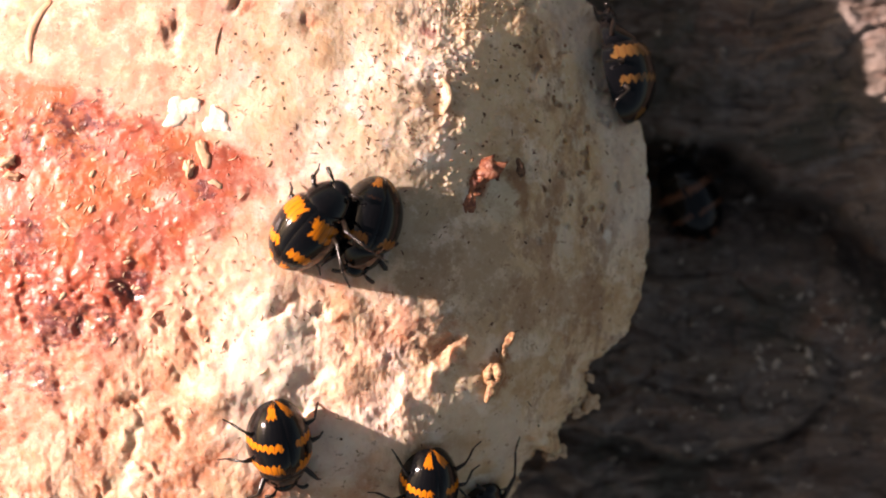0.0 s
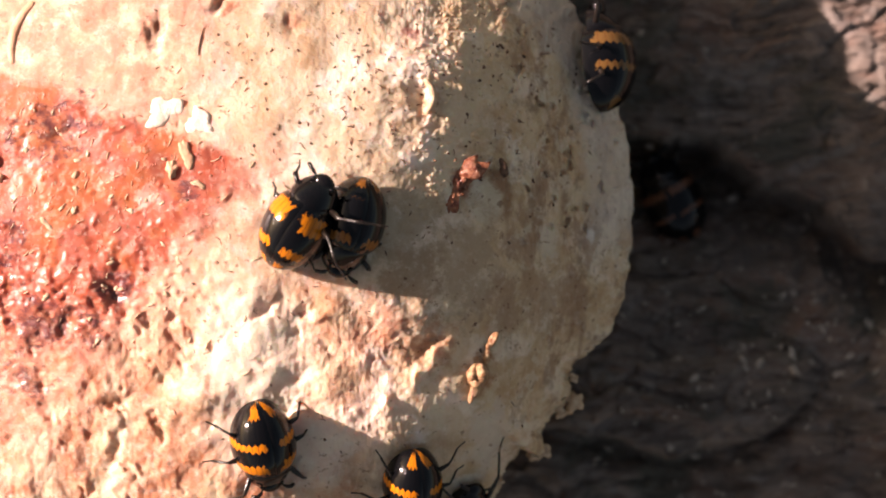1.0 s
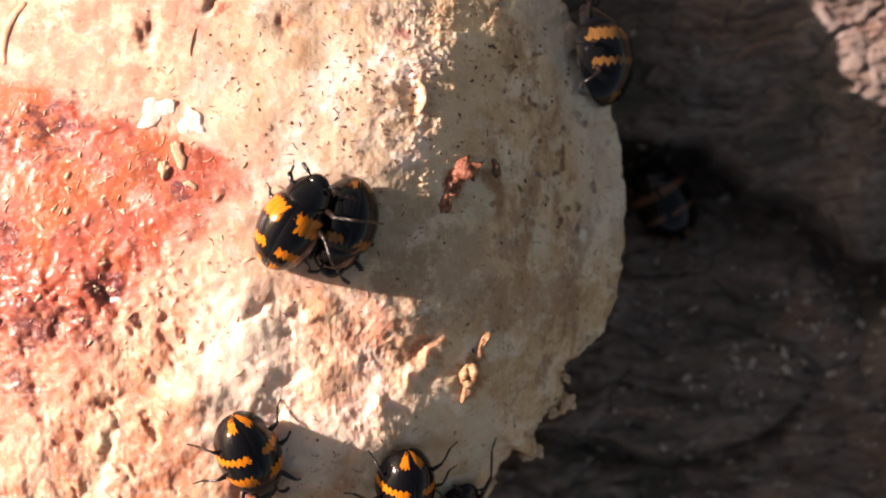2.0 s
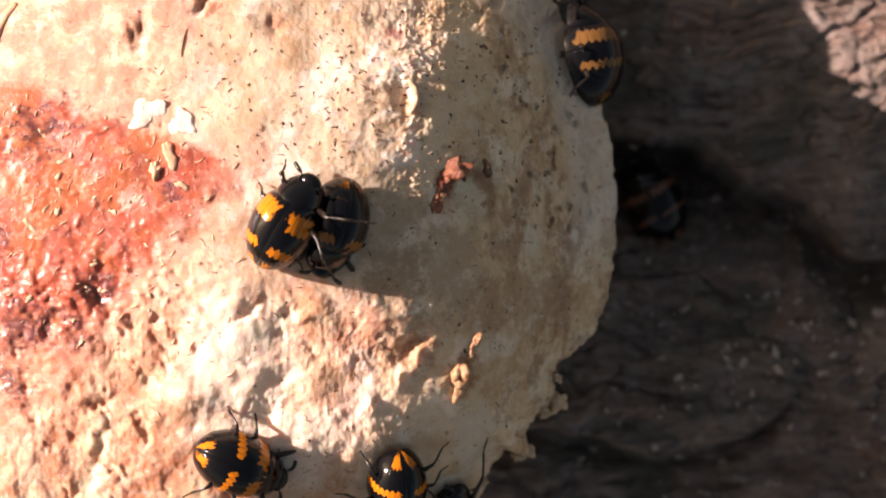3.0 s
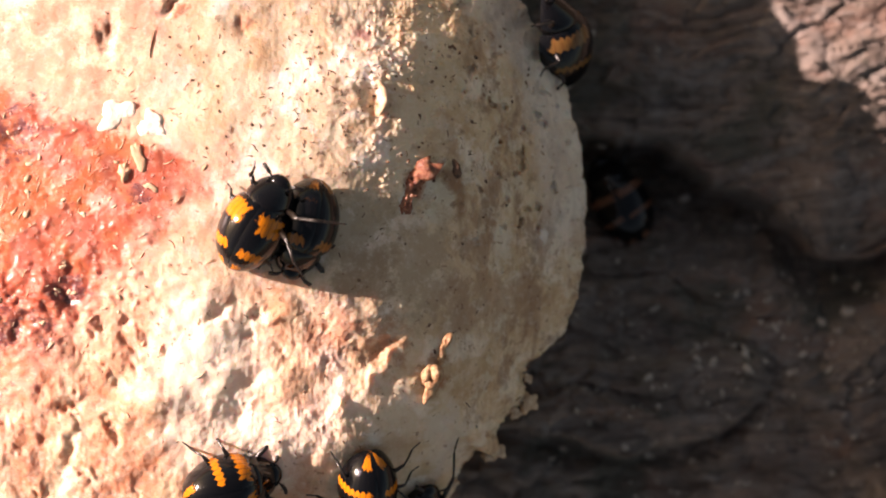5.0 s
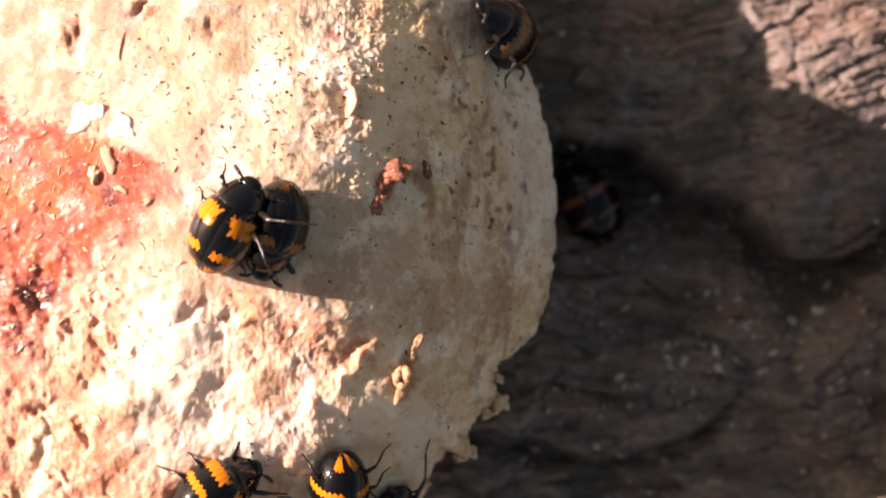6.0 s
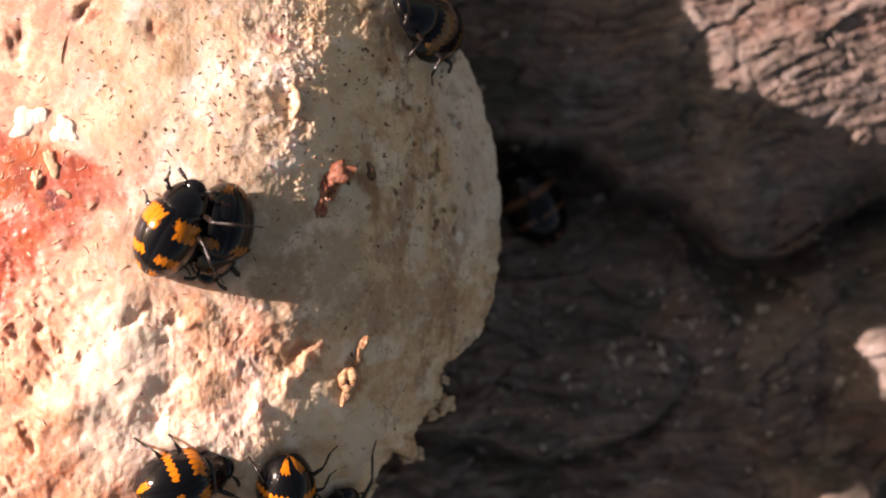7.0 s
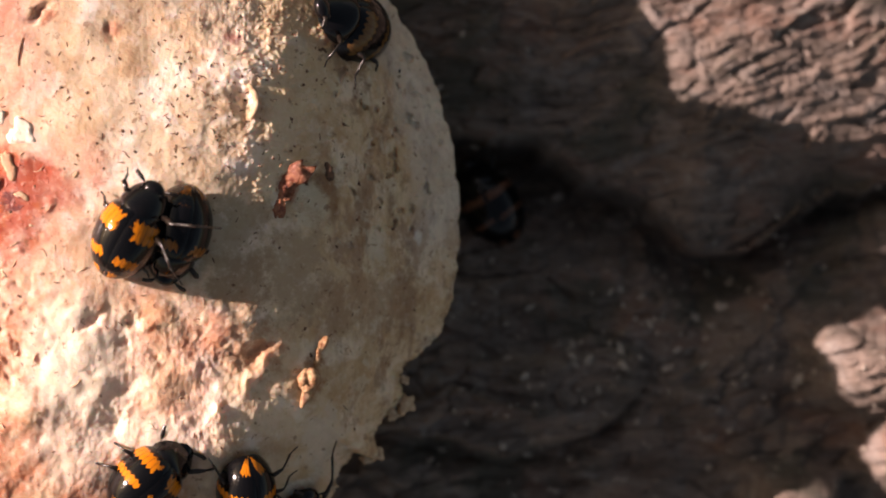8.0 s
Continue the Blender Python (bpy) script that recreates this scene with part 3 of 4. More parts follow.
def cap_relief(x, y):
    low = smooth(-0.5, -4.0, y) * smooth(-22.0, -15.0, x) * smooth(6.5, 2.0, x)
    left = smooth(-13.0, -19.0, x) * smooth(12.0, 8.0, y)
    field = smooth(-9.0, -13.0, x) * smooth(0.0, 2.0, 6.0 - 0.35 * (x + 11) - y) * smooth(-6.0, 0.0, y)
    chalk_glare = np.exp(-((x + 12.3) / 3.0) ** 4 - ((y + 7.0) / 3.2) ** 4)
    r = 0.40 * fbm(x, y, 8.0, 3, 3)
    r = r + low * (0.20 * billow(x, y, 4.6, 2, 75) + 0.08 * fbm(x, y, 2.0, 3, 7) + (1 - chalk_glare) * (0.05 * fbm(x, y, 0.7, 3, 6) + 0.022 * billow(x, y, 0.55, 2, 5)))
    r = r + left * (0.24 * billow(x + 0.4 * y, y, 4.2, 2, 8) + 0.10 * fbm(x, y, 1.2, 3, 10) + 0.06 * billow(x, y, 0.7, 2, 4)) * (1 - 0.6 * field)
    r = r - left * (1 - 0.75 * field) * 0.26 * smooth(0.22, 0.6, fbm(x * 1.3 + y * 0.5, y, 2.4, 4, 9))
    # knobbly crust on the wet field's lower border
    crust = smooth(-12.0, -17.0, x) * smooth(3.0, -3.0, y) * smooth(-9.0, -4.0, y)
    r = r + crust * (0.16 * billow(x, y, 1.6, 2, 91) + 0.12 * smooth(0.25, 0.5, fbm(x, y, 0.9, 2, 81)))
    r = r + field * 0.12 * smooth(0.34, 0.6, fbm(x, y, 1.1, 2, 82))
    wrinkled = smooth(2.0, 7.0, y) * smooth(-9.0, -1.0, x)
    r = r + wrinkled * (0.12 * fbm(x, y, 1.6, 3, 12) + 0.035 * ridged(x, y, 0.8, 2, 13)) + 0.03 * fbm(x, y, 0.7, 3, 14)
    rust = np.exp(-((x + 2.5) / 3.6) ** 2 - ((y + 6.2) / 2.6) ** 2)
    r = r + rust * (0.10 * ridged(x, y * 0.7, 1.1, 2, 15) + 0.05 * fbm(x, y, 0.5, 2, 16))
    r = r + smooth(3.0, 8.0, x) * (0.26 * fbm(x, y * 0.40, 1.5, 4, 77) + 0.07 * ridged(x * 1.2, y * 0.5, 0.7, 2, 79) - 0.35 * smooth(0.30, 0.48, fbm(x, y, 1.2, 2, 78)) * smooth(-2.0, 3.0, y))
    # granular crust along the shoulder
    grains = smooth(-2.5, 0.5, x) * smooth(6.5, 2.5, x) * smooth(0.0, 4.0, y)
    r = r + grains * (0.11 * smooth(0.10, 0.5, fbm(x, y, 0.6, 3, 95)) + 0.06 * billow(x, y, 0.45, 2, 96) + 0.16 * fbm(x, y, 2.2, 2, 97))
    x, y = x + 0.55 * fbm(x, y, 1.2, 4, 71), y + 0.55 * fbm(x, y, 1.2, 4, 72)
    for px, py, rx, ry, turn, high in (*SWELLINGS, *HOLLOWS, *PITS):
        c, d = math.cos(radians(turn)), math.sin(radians(turn))
        u, v = (c * (x - px) + d * (y - py)) / rx, (c * (y - py) - d * (x - px)) / ry
        r = r + 0.62 * high * np.exp(-(u * u + v * v))
    return r


def build_fungus():
    fungus = tagged(new("bracket_fungus"), "cream bracket fungus with a weeping red-orange patch growing on the log", "fungus")
    half = 330
    u, v = np.meshgrid(np.linspace(-1, 1, 2 * half + 1), np.linspace(-1, 1, 2 * half + 1), indexing="ij")
    wide = np.abs(u) >= np.abs(v)
    A2 = np.where(wide, 0.25 * math.pi * v / np.where(u == 0, 1, u) + math.pi * (u < 0), 0.5 * math.pi - 0.25 * math.pi * u / np.where(v == 0, 1, v) + math.pi * (v < 0))
    A2 = np.arctan2(np.sin(A2), np.cos(A2))
    Q = np.maximum(np.abs(u), np.abs(v)) ** 0.9
    edge = 0.013 * fbm(A2 * 14, Q * 0 + 2.0, 1.0, 4, 21) + 0.016 * fbm(A2 * 26, Q * 0, 1.0, 4, 22) * smooth(-0.1, -0.5, A2) + margin_teeth(A2) / 27.0
    Rr = rim_radius(A2) * (1 + edge * Q ** 9)
    X, Y = CROWN[0] + Q * Rr * np.cos(A2), CROWN[1] + Q * Rr * np.sin(A2)
    Z = dome(CROWN[0] + Q * rim_radius(A2) * np.cos(A2), CROWN[1] + Q * rim_radius(A2) * np.sin(A2)) + cap_relief(X, Y) * (1 - 0.6 * smooth(0.93, 1.0, Q))
    make("cap", np.stack([X, Y, Z], -1).reshape(-1, 3), sheet(2 * half + 1, 2 * half + 1), SKIN, fungus)
    around = lambda g: np.concatenate([g[-1, :-1], g[:0:-1, -1], g[0, :0:-1], g[:-1, 0]])
    a, rim, brim = around(A2), around(Rr), around(Z)

    def skirt(name, steps):
        rows = []
        for grow, drop in steps:
            bx, by = CROWN[0] + grow * rim * np.cos(a), CROWN[1] + grow * rim * np.sin(a)
            rows.append(np.stack([bx, by, brim - drop + (0.3 * fbm(bx, by, 2.0, 3, 24) if drop else 0)], -1))
        make(name, np.array(rows).reshape(-1, 3), sheet(len(rows), len(a), wrap=True), SKIN, fungus)
    # the margin rolls under and the foot joins the bark
    skirt("margin", ((1.0, 0.0), (1.004, 0.5), (1.0, 1.1), (0.985, 1.8), (0.95, 2.8)))
    skirt("underside", ((0.95, 2.8), (0.89, 4.4), (0.82, 7.0), (0.76, 10.5)))
    skirt("foot", ((0.76, 10.5), (0.73, 15.0), (0.72, 22.0), (0.71, 34.0)))
    return fungus


build_fungus()


def cap_point(x, y):
    return Vector((x, y, float(dome(x, y) + cap_relief(x, y))))


def cap_normal(x, y):
    e = 0.8
    return Vector((float(dome(x - e, y) - dome(x + e, y)), float(dome(x, y - e) - dome(x, y + e)), 2 * e)).normalized()


def seat(x, y, heading, sink=0.0, roll=0.0, pitch=0.0):
    """The pose of a thing resting on the cap at x, y (mm), its +x along the heading in plan."""
    up = cap_normal(x, y)
    a = radians(heading)
    ahead = Vector((math.cos(a), math.sin(a), 0))
    ahead = (ahead - up * ahead.dot(up)).normalized()
    side = up.cross(ahead)
    place = Vector((x, y, float(dome(x, y)))) - up * sink
    m = Matrix((ahead, side, up)).transposed().to_4x4()
    return Matrix.Translation(place * MM) @ m @ pose(0, 0, 0, roll, pitch, 0)


# ---- beetles ----
def wing_case(parent, side, material, size):
    nu, nv = 40, 26
    u, v = np.meshgrid(np.linspace(0, 1, nu) ** 1.3, np.linspace(0, 1, nv), indexing="ij")
    q = np.where(u < 0.66, np.clip(1 - np.abs((0.66 - u) / 0.66) ** 2.1, 0, 1) ** 0.56, 1 - 0.26 * (np.clip(u - 0.66, 0, 1) / 0.34) ** 2.4)
    a = v * 1.85
    x = -3.8 + 5.1 * u - 0.12 * np.sin(a) * smooth(0.9, 1.0, u)
    y = side * (2.22 * q * np.sin(a) ** 0.92 + 0.010)
    z = 0.6 + 2.5 * q ** 0.95 * np.sign(np.cos(a)) * np.abs(np.cos(a)) ** 0.95 - 0.04 * np.exp(-(a / 0.05) ** 2)
    return make("wing_case", size * np.stack([x, y, z], -1).reshape(-1, 3), sheet(nu, nv, flip=side > 0), material, parent,
                "glossy black wing case with toothed orange bands", uv=np.stack([u, v], -1).reshape(-1, 2))


def beetle(label, material=None, reach=1.0, seed=0, size=1.0, stretched=0, over=(), nose=0.0):
    """A small domed fungus beetle, about 7 mm long, heading along +x, feet at z = 0."""
    rnd = random.Random(seed)
    root = tagged(new("fungus_beetle"), label, "beetle", "black and orange beetles on the fungus")
    for side in (1, -1):
        wing_case(root, side, material or SHELL, size)

    def sized(geometry):
        return [Vector(q) * size for q in geometry[0]], geometry[1]
    make("abdomen", *sized(ball((-1.1, 0, 0.75), (2.5, 1.8, 0.66))), CHITIN, root)
    # pronotum: a hood narrowing forward
    nu, nv = 16, 24
    u, v = np.meshgrid(np.linspace(0, 1, nu), np.linspace(0, 1, nv), indexing="ij")
    k = np.clip(1 - u ** 4.5, 0, 1) ** 0.5 * (1 - 0.40 * u ** 1.5) * (1 - 0.10 * np.clip(1 - u / 0.25, 0, 1) ** 2)
    b = (v - 0.5) * 3.7
    make("pronotum", size * np.stack([1.12 + 2.0 * u, 1.72 * k * np.sin(b), 0.75 - 0.35 * u + (1.92 - 0.75 * u) * k * np.cos(b)], -1).reshape(-1, 3), sheet(nu, nv, flip=False), CHITIN, root)
    head = make("head", *sized(ball((2.75 + nose, 0, 0.72 + 0.4 * nose), (0.6, 0.8, 0.5))), CHITIN, root)
    for side in (1, -1):
        make("eye", *sized(ball((2.7 + nose, side * 0.7, 0.85 + 0.4 * nose), (0.22, 0.2, 0.26), 6, 8)), CHITIN, head)
        pts, rad = [], []
        for i in range(34):
            s = i / 33
            pts.append((2.85 + nose + 0.85 * s - 0.4 * s * s, side * (0.6 + 0.8 * s + 0.15 * s * s), 0.75 + 0.55 * math.sin(2.4 * s) - 0.35 * s))
            rad.append((0.06 + 0.09 * smooth(0.1, 0.5, s)) * (0.72 + 0.34 * abs(math.sin(s * math.pi * 10))) * (1 if s < 0.97 else 0.5))
        make("antenna", *sized(tube(pts, rad, 6)), LEG, head, "dark beaded antenna")
    legs = []
    for hx, turn in ((1.5, 42), (0.2, -4), (-1.1, -48)):
        for side in (1, -1):
            spin = radians(side * (90 - turn - 0) + rnd.uniform(-14, 14))
            ca, sa = math.cos(spin), math.sin(spin)
            s = reach * rnd.uniform(0.92, 1.1)
            if stretched == side and hx > 1:
                s, ca, sa = 1.75, 1.0, 0.0
            knee, ankle, toe = 1.55 * s, 2.45 * s, 3.15 * s
            bend = rnd.uniform(-0.25, 0.25)

            def at(d, z, off=0.0):
                return (ca * d - sa * off, sa * d + ca * off, z)
            path = [at(0, 0, 0), at(0.5, 0.12), at(1.1, 0.30), at(knee, 0.42), at(knee + 0.12, 0.38), at((knee + ankle) / 2, 0.02, bend * 0.5), at(ankle, -0.52, bend)]
            if over and side < 0 and hx > -1:
                # laid across the back of the beetle beside it
                knee_at, ankle_at, toe_at = (Vector(q) for q in over[0 if hx > 1 else 1])
                path = [Vector((0, 0, 0)), 0.5 * knee_at + Vector((0.1, 0, 0.2)), 0.85 * knee_at, knee_at, knee_at.lerp(ankle_at, 0.1), knee_at.lerp(ankle_at, 0.6), ankle_at]
            leg = make("leg", *sized(tube(path, (0.14, 0.18, 0.19, 0.12, 0.08, 0.09, 0.10), 8)), LEG, root)
            leg.location = (hx * MM * size, side * 1.2 * MM * size, 0.72 * MM * size)
            foot, fr = [], []
            for i in range(16):
                w = i / 15
                if over and side < 0 and hx > -1:
                    foot.append(ankle_at.lerp(toe_at, w))
                    fr.append(0.06 * (0.65 + 0.4 * abs(math.sin(w * math.pi * 4))))
                    continue
                foot.append(at(ankle + (toe - ankle) * w, -0.5 - 0.22 * w ** 0.6, bend * (1 + 0.5 * w)))
                fr.append(0.06 * (0.65 + 0.4 * abs(math.sin(w * math.pi * 4))))
            make("tarsus", *sized(tube(foot, fr, 6)), LEG, leg)
            legs.append(leg)
    return root, legs


pair_male, male_legs = beetle("black beetle with bright orange patches leaning on its mate", SHELL_PATCHY, 0.58, 3, 1.04, 0,
                              (((0.4, -1.2, 2.0), (1.3, -2.9, 2.5), (1.9, -4.2, 2.1)), ((0.2, -1.3, 1.9), (-0.7, -2.7, 2.5), (-1.3, -3.8, 2.1))))
pair_mate, _ = beetle("black beetle shaded by its mate on the fungus", SHELL_MATE_SHADED, 0.6, 5, 1.0)
pair_mate.matrix_world = seat(-5.4, 1.4, -107, 0.15, -10, 4)
sitter, _ = beetle("black and orange beetle resting head down on the fungus", SHELL, 1.1, 8, 0.93)
sitter.matrix_world = seat(-1.45, -16.1, -82, -0.7, 0)
lurker, _ = beetle("black beetle low on the shaded fungus with its legs stretched", SHELL, 1.0, 11, 1.0, -1)
lurker.matrix_world = seat(2.1, -19.2, 86)
turner, turner_legs = beetle("black and orange beetle turning round on the sunlit fungus", SHELL, 1.0, 14)
climber, climber_legs = beetle("black and orange beetle climbing over the shaded edge of the fungus", SHELL_CLIMBER_SHADED, 0.95, 17, 1.14, nose=0.45)
hider, _ = beetle("dark beetle in the shaded hollow under the fungus", SHELL_HIDER_SHADED, 0.9, 20, 1.08)


# ---- crumbs, flakes and grit ----
def chunk(center, radii, seed, turn=0.0, rough=0.25, rings=6, sides=8):
    """An uneven lump in millimetres."""
    rnd = random.Random(seed)
    v, f = ball((0, 0, 0), radii, rings, sides)
    m = Matrix.Rotation(radians(turn), 3, "Z")
    off = Vector((rnd.uniform(0, 50), rnd.uniform(0, 50), rnd.uniform(0, 50)))
    size = max(radii)
    return [m @ (Vector(q) * (1 + rough * 2 * noise.noise(Vector(q) / size * 1.6 + off) + rough * 0.9 * noise.noise(Vector(q) / size * 4.0 + off))) + Vector(center) for q in v], f


def fleck(center, length, thick, turn, bend):
    """A short bent rod lying flat."""
    a = radians(turn)
    pts = []
    for k in (-1, -0.4, 0.3, 1):
        d, o = 0.5 * length * k, bend * (k * k - 0.5) * length
        pts.append((center[0] + math.cos(a) * d - math.sin(a) * o, center[1] + math.sin(a) * d + math.cos(a) * o, center[2]))
    return tube(pts, (thick * 0.6, thick, thick * 0.9, thick * 0.5), 5)


def scatter():
    rnd = random.Random(4)
    pieces, count = [], 0
    while count < 330:
        x, y = rnd.uniform(-20, 13), rnd.uniform(-14, 18)
        want = math.exp(-((x + 2.5) / 9.5) ** 2 - ((y - 11) / 6.5) ** 2) + 0.07
        if rnd.random() > want or math.hypot(x + 12, y - 3) > 26.3 or (-12 < x < -3.5 and -2 < y < 5):
            continue
        count += 1
        c = cap_point(x, y) - Vector((0, 0, 0.005))
        if rnd.random() < (0.72 if x < 1 else 0.35):
            length = rnd.uniform(0.2, 0.56)
            piece = fleck(c, length, rnd.uniform(0.03, 0.058), rnd.uniform(0, 180), rnd.uniform(-0.25, 0.25))
        else:
            r = rnd.uniform(0.045, 0.11) * (1.0 if x < 1 else 1.15)
            length = 3.2 * r
            piece = chunk(c, (r * 1.3, r, r * 0.7), rnd.random(), rnd.uniform(0, 180), 0.3, 6, 8)
        if length > 0.32:
            tagged(make("frass_pellet", *piece, FRASS), "dark brown pellet of frass lying on the fungus", "frass pellet", "frass pellets on the fungus")
        else:
            pieces.append(piece)
    tagged(make("frass", *joined(pieces), FRASS), "dark brown crumbs of frass strewn over the fungus", "frass", kind="stuff")
    pieces, count = [], 0
    while count < 130:
        x, y = rnd.uniform(-31, -11), rnd.uniform(-15, 11)
        if y > 6.0 - 0.35 * (x + 11) or y < -8.0 - 0.3 * (x + 20) or rnd.random() > 0.35 + 0.65 * math.exp(-((x + 24) / 8) ** 2):
            continue
        count += 1
        r = rnd.choice((0.06, 0.08, 0.1, 0.13, 0.19))
        c = cap_point(x, y) + Vector((0, 0, 0.12 * r))
        if rnd.random() < 0.5:
            size = rnd.uniform(0.35, 0.9)
            piece = fleck(c, size, rnd.uniform(0.035, 0.06), rnd.uniform(20, 80), rnd.uniform(-0.15, 0.15))
        else:
            size = 4.0 * r
            piece = chunk(c, (r * rnd.uniform(1.2, 2.4), r, r * 0.42), rnd.random(), rnd.uniform(0, 180), 0.55, 7, 10)
        if size > 0.5:
            tagged(make("flesh_shred", *piece, CREAM), "tan shred of fungus flesh on the wet red patch", "flesh shred", "flesh shreds on the red patch")
        else:
            pieces.append(piece)
    tagged(make("crumbs", *joined(pieces), CREAM), "tan crumbs of fungus flesh stuck to the wet red patch", "crumbs", kind="stuff")
    pieces = []
    while len(pieces) < 290:
        x, y = rnd.uniform(13, 52), rnd.uniform(-20, 18)
        if (y > 2 and rnd.random() < 0.8) or rnd.random() > 0.35 + 0.65 * math.exp(-((x - 32) / 9) ** 2 - ((y + 6) / 6) ** 2):
            continue
        r = rnd.choice((0.06, 0.09, 0.12, 0.18))
        c = Vector((x, y, bark_height(x, y) + 0.3 * r))
        pieces.append(chunk(c, (r * rnd.uniform(1, 2.2), r, r * 0.6), rnd.random(), rnd.uniform(0, 180), 0.45, 5, 6))
    tagged(make("grit", *joined(pieces), GRIT), "pale specks of lichen and grit on the dark bark", "grit", kind="stuff")


def lichen():
    """Pale flecks of lichen on the dark bark under the hollow."""
    for k, (x, y, r) in enumerate(((19.5, -8.6, .36), (20.6, -10.0, .28), (20.9, -10.8, .26), (18.8, -15.4, .34), (21.0, -16.2, .38), (28.6, -3.5, .46), (30.2, -4.2, .40), (29.5, -5.8, .30), (28.2, -8.2, .46),
                                   (28.3, -9.4, .50), (24.6, 4.0, .42), (25.6, -8.9, .5), (24.6, -9.2, .36), (34.6, -6.0, .55), (36.8, -5.1, .6), (32.0, -9.8, .4), (42.4, -10.9, .5), (38.0, -3.4, .45), (30.6, 2.4, .5), (35.8, -6.6, .4))):
        piece = chunk(Vector((x, y, bark_height(x, y) + 0.1 * r)), (0.95 * r, 0.65 * r, 0.3 * r), 300 + k, 37.0 * k, 0.55, 8, 12)
        tagged(make("lichen_fleck", *piece, GRIT), "pale grey fleck of lichen on the dark bark", "lichen", "lichen flecks on the bark")
    # torn crumbs hanging at the fungus's lower margin
    for k, (a, grow, r) in enumerate(((-0.555, 0.985, .7), (-0.60, 0.975, .45), (-0.715, 1.0, .62), (-0.74, 0.99, .4), (-0.50, 0.955, .35), (-0.86, 0.97, .4))):
        x, y = CROWN[0] + grow * 27 * math.cos(a), CROWN[1] + grow * 27 * math.sin(a)
        piece = chunk(Vector((x, y, float(dome(x, y)) - 0.5)), (0.8 * r, r, 0.7 * r), 340 + k, 20.0 * k, 0.5, 10, 14)
        tagged(make("margin_crumb", *piece, CREAM), "torn cream crumb at the fungus's lower margin", "crumb", "crumbs at the fungus's margin")


def flakes():
    """Larger loose bits lying on the cap."""
    for x, y, rx, ry, rz, turn, seed in ((-18.0, 9.3, 1.35, 0.85, 0.15, 22, 1), (-15.4, 8.6, 1.0, 0.85, 0.15, -40, 2), (-16.3, 6.5, 0.42, 0.95, 0.15, 14, 3),
                                         (-17.3, 5.45, 0.36, 0.62, 0.24, 8, 4), (-30.0, 6.0, 0.6, 0.4, 0.35, 20, 5), (-29.6, 5.0, 0.75, 0.3, 0.3, 5, 6)):
        tagged(make("fungus_flake", *chunk(cap_point(x, y) + Vector((0, 0, rz * 0.4)), (rx, ry, rz), seed, turn, 0.32, 16, 24), CHALK if seed < 3 else SALMON),
               "pale loose flake of fungus flesh on the wet patch", "flake", "loose flakes on the fungus")
    # a curled strip of peeling skin round a dent
    pts, rad = [], []
    for k in range(14):
        w = k / 13
        a = radians(62 - 118 * w)
        q = cap_point(-0.65 + 1.15 * math.cos(a), 10.55 + 1.35 * math.sin(a))
        pts.append(q + Vector((0, 0, 0.16)))
        rad.append(0.10 + 0.17 * math.sin(math.pi * w) ** 0.7)
    tagged(make("skin_curl", *tube(pts, rad, 8), CREAM), "white curl of peeling skin round a dent", "skin flake")
    # a pale curved weal and, near the top, a dark strip added for a crack's shade
    pts = [cap_point(-24.3 + 4.3 * math.cos(a), 13.8 + 4.3 * math.sin(a)) - Vector((0, 0, 0.24)) for a in (2.25 + 0.075 * k for k in range(16))]
    tagged(make("skin_weal", *tube(pts, [0.22 + 0.22 * math.sin(math.pi * (k + 0.5) / 16) ** 0.6 for k in range(16)], 10), SALMON), "raised curved weal of skin on the fungus", "skin weal")
    pts = [cap_point(-15.2 - 0.35 * math.sin(1.6 * w), 15.2 - 1.9 * w) + Vector((0, 0, 0.03)) for w in (k / 9 for k in range(10))]
    tagged(make("crack_strip", *tube(pts, [0.02 + 0.055 * math.sin(math.pi * (k + 0.4) / 10) for k in range(10)], 6), FRASS), "dark strip standing for a crack in the fungus", "fibre")
    # gum: a hollow amber knob, its satellite and a torn rusty patch
    rim = []
    for k in range(21):
        a = 2 * math.pi * k / 20
        rim.append(cap_point(3.5, -8.75) + Vector((0.36 * math.cos(a), 0.62 * math.sin(a), 0.26 + 0.14 * math.sin(3 * a))))
    knob = tagged(new("gum_blister"), "hollow amber blister of dried gum on the fungus", "gum")
    make("ring", *tube(rim, [0.34 + 0.11 * math.sin(0.628 * k + 1.0) + 0.05 * math.sin(2.3 * k) for k in range(21)], 8), GUM, knob)
    make("tail", *chunk(cap_point(3.3, -9.85) + Vector((0, 0, 0.1)), (0.46, 0.75, 0.26), 31, -12, 0.65, 14, 18), GUM, knob)
    tagged(make("gum_bead", *chunk(cap_point(4.35, -6.85) + Vector((0, 0, 0.15)), (0.28, 0.8, 0.24), 33, -14, 0.6, 14, 18), GUM), "small amber bead of dried gum on the fungus", "gum")
    bits = [chunk(cap_point(2.3 + 1.15 * ox, 4.55 + 1.2 * oy) - Vector((0, 0, 0.02)), (1.5 * rx, 1.55 * ry, 0.14), 35 + k, turn, 0.7, 14, 20)
            for k, (ox, oy, rx, ry, turn) in enumerate(((0.1, 0.75, 0.75, 0.4, 10), (-0.15, 0.2, 0.4, 0.7, -30), (-0.35, -0.6, 0.42, 0.75, -25), (0.35, 0.1, 0.3, 0.55, -20), (-0.6, -1.2, 0.3, 0.45, 10)))]
    tagged(make("gum_scab", *joined(bits), RUST), "torn rusty scab of gum on the shaded fungus", "gum")
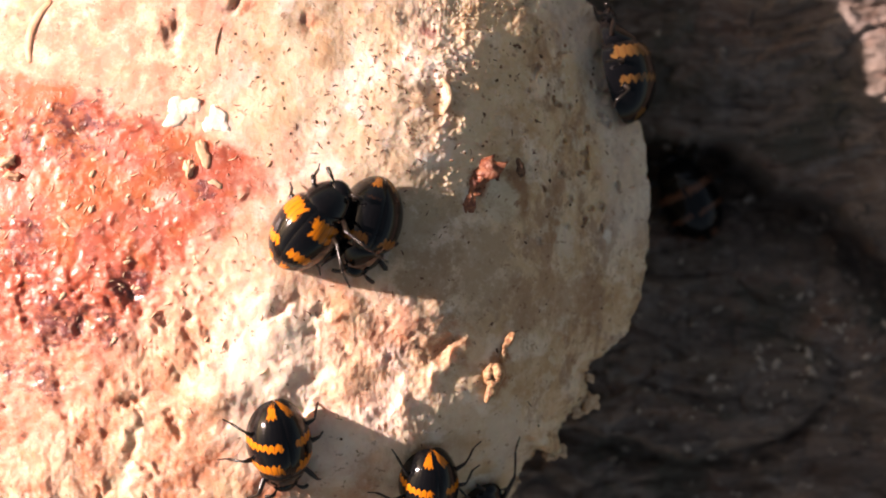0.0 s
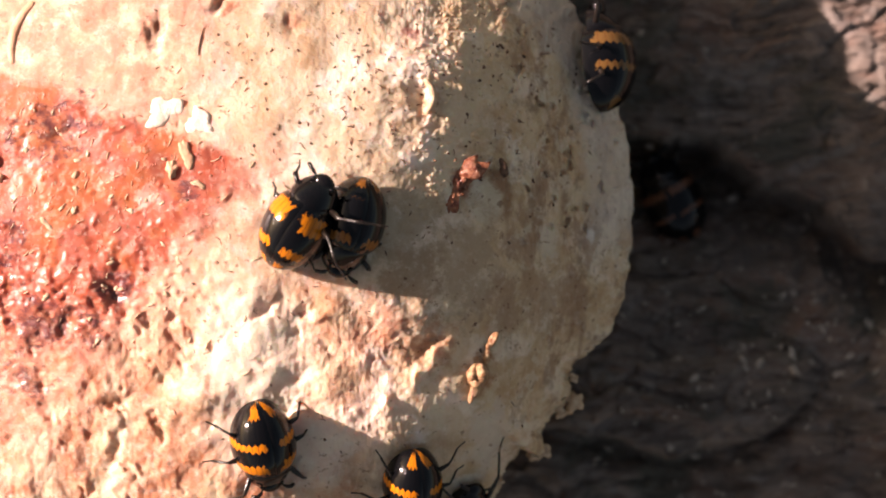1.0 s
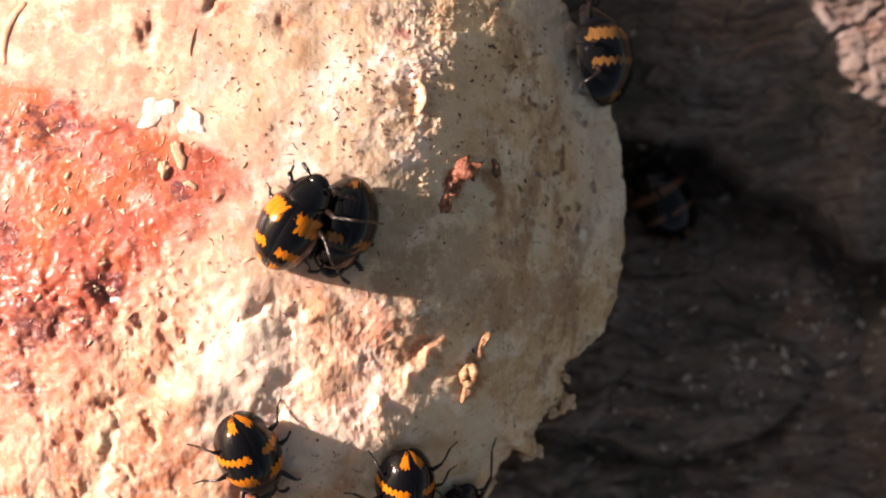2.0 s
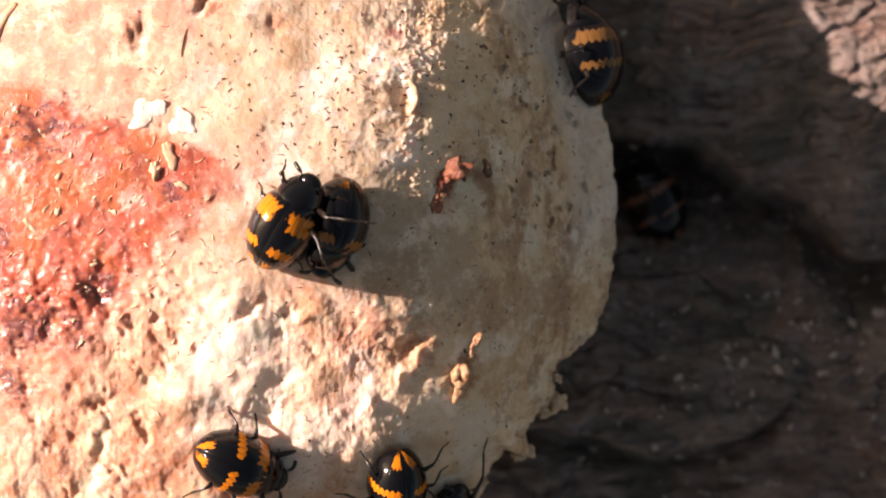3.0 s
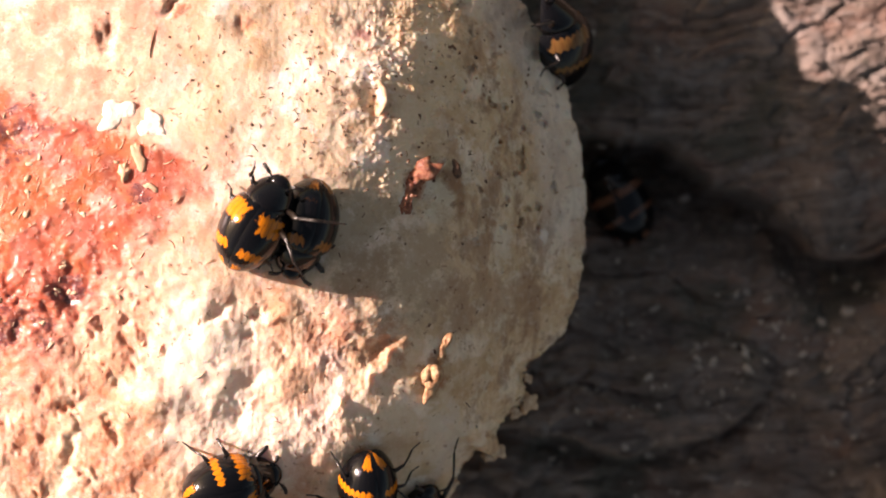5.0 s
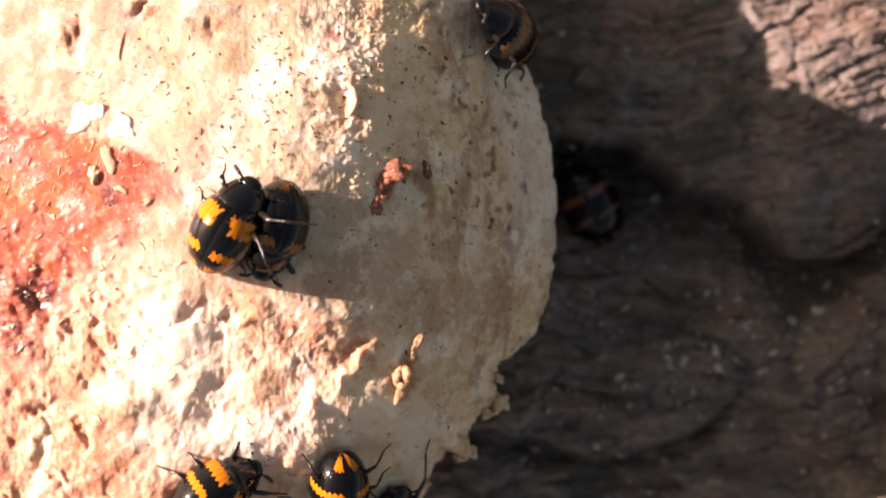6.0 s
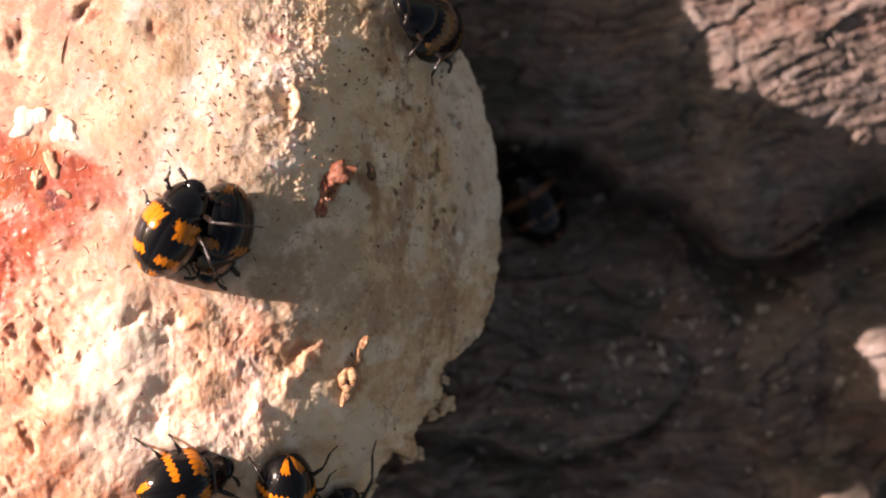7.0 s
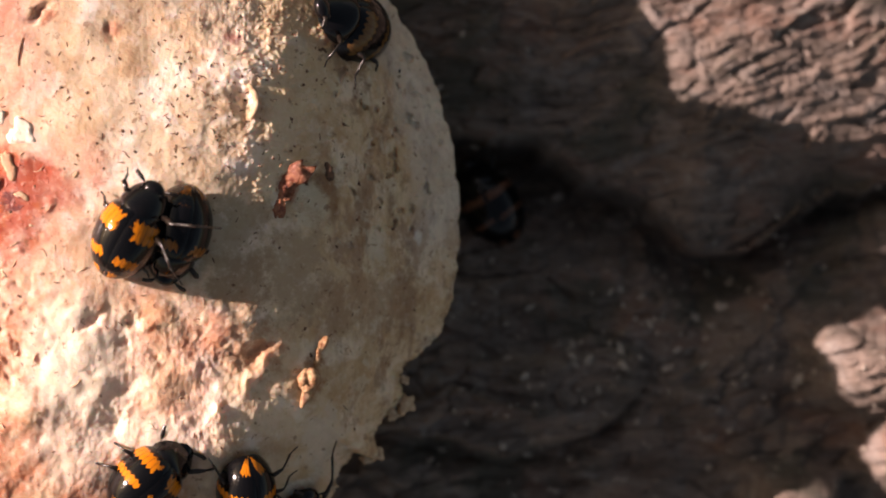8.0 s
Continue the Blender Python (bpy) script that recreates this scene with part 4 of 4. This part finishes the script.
    tagged(make("dark_crumb", *chunk(cap_point(5.3, 5.75) - Vector((0, 0, 0.1)), (0.4, 0.72, 0.26), 37, 14, 0.25, 9, 12), FRASS), "dark brown oval crumb on the shaded fungus", "crumb")


scatter()
flakes()
lichen()


def motions():
    pair = [(0, 0, 0, 50), (.25, .3, .0, 53), (.5, .55, .1, 56), (1, .28, .3, 57), (1.5, .38, .3, 58), (3, .5, .38, 58), (4.5, .5, .38, 58), (6, .6, .36, 59), (8, .65, .36, 59)]
    swing = male_legs[1].matrix_basis.copy()
    walk(male_legs[1], [(0, swing @ pose(0, 0, 0, 0, 0, -20)), (.5, swing @ pose(0, 0, 0, 0, 0, -8)), (1.2, swing), (8, swing)])
    walk(pair_male, [(t, seat(-8.6 + x, 1.9 + y, h + 1, -0.8, -14, -15)) for t, x, y, h in pair])
    turns = [(0, -11.44, -13.49, -82), (.3, -11.74, -13.60, -66), (.6, -11.81, -13.58, -68), (1, -11.40, -13.44, -80), (1.5, -11.41, -13.93, -80), (1.7, -11.77, -14.03, -78),
             (2.8, -11.81, -14.63, -34), (3.1, -11.60, -14.77, -26), (3.5, -10.96, -15.00, -20), (4, -10.86, -15.39, -12), (4.5, -10.61, -15.62, -3), (4.7, -10.46, -15.76, 2),
             (5.8, -9.70, -16.19, 22), (6.4, -8.67, -16.10, 35), (7, -7.9, -15.2, 8), (7.5, -7.5, -15.0, 18), (8, -7.4, -14.8, 38)]
    walk(turner, [(t, seat(x, y, h, 0, -14, 8)) for t, x, y, h in turns])
    climbs = [(0, 13.39, 12.6, 94), (.5, 13.19, 13.2, 77), (1, 13.17, 13.6, 80), (1.5, 13.31, 14.05, 83), (2.8, 13.3, 14.2, 96), (3.2, 12.9, 14.4, 100),
              (3.6, 12.9, 14.7, 108), (4, 12.75, 15.1, 112), (4.4, 12.74, 15.20, 120), (4.7, 12.96, 15.39, 130), (5.8, 11.2, 15.57, 176), (6.2, 10.0, 15.51, 182),
              (6.6, 9.6, 15.64, 185), (7, 9.1, 15.96, 186), (7.5, 8.0, 16.0, 186), (8, 6.7, 15.9, 188)]
    walk(climber, [(t, seat(x - 0.3 - 1.2 * max(0.0, 1 - t / 6.5), y + 0.5 * max(0.0, 1 - t / 6.5), h, 0.2, 44 - 38 * t / 8, float(np.interp(t, (0, 2.8, 4, 4.7, 6, 8), (0, -6, -24, -34, -28, -24))))) for t, x, y, h in climbs])
    low = bark_height(18.3, 3.3) * MM
    walk(hider, [(0, pose(.0193, .0044, low + .0008, -6, -4, 118)), (8, pose(.0186, .0040, low + .0008, -6, -4, 120))])
    for legs in (turner_legs, climber_legs):
        for k, leg in enumerate(legs):
            rest = leg.matrix_basis.copy()
            walk(leg, [(0.25 * i, rest @ pose(0, 0, 0, 0, 0, 11 * math.sin(1.57 * i + 3.14 * (k % 2) + 2.0 * (k // 2)))) for i in range(33)])


motions()
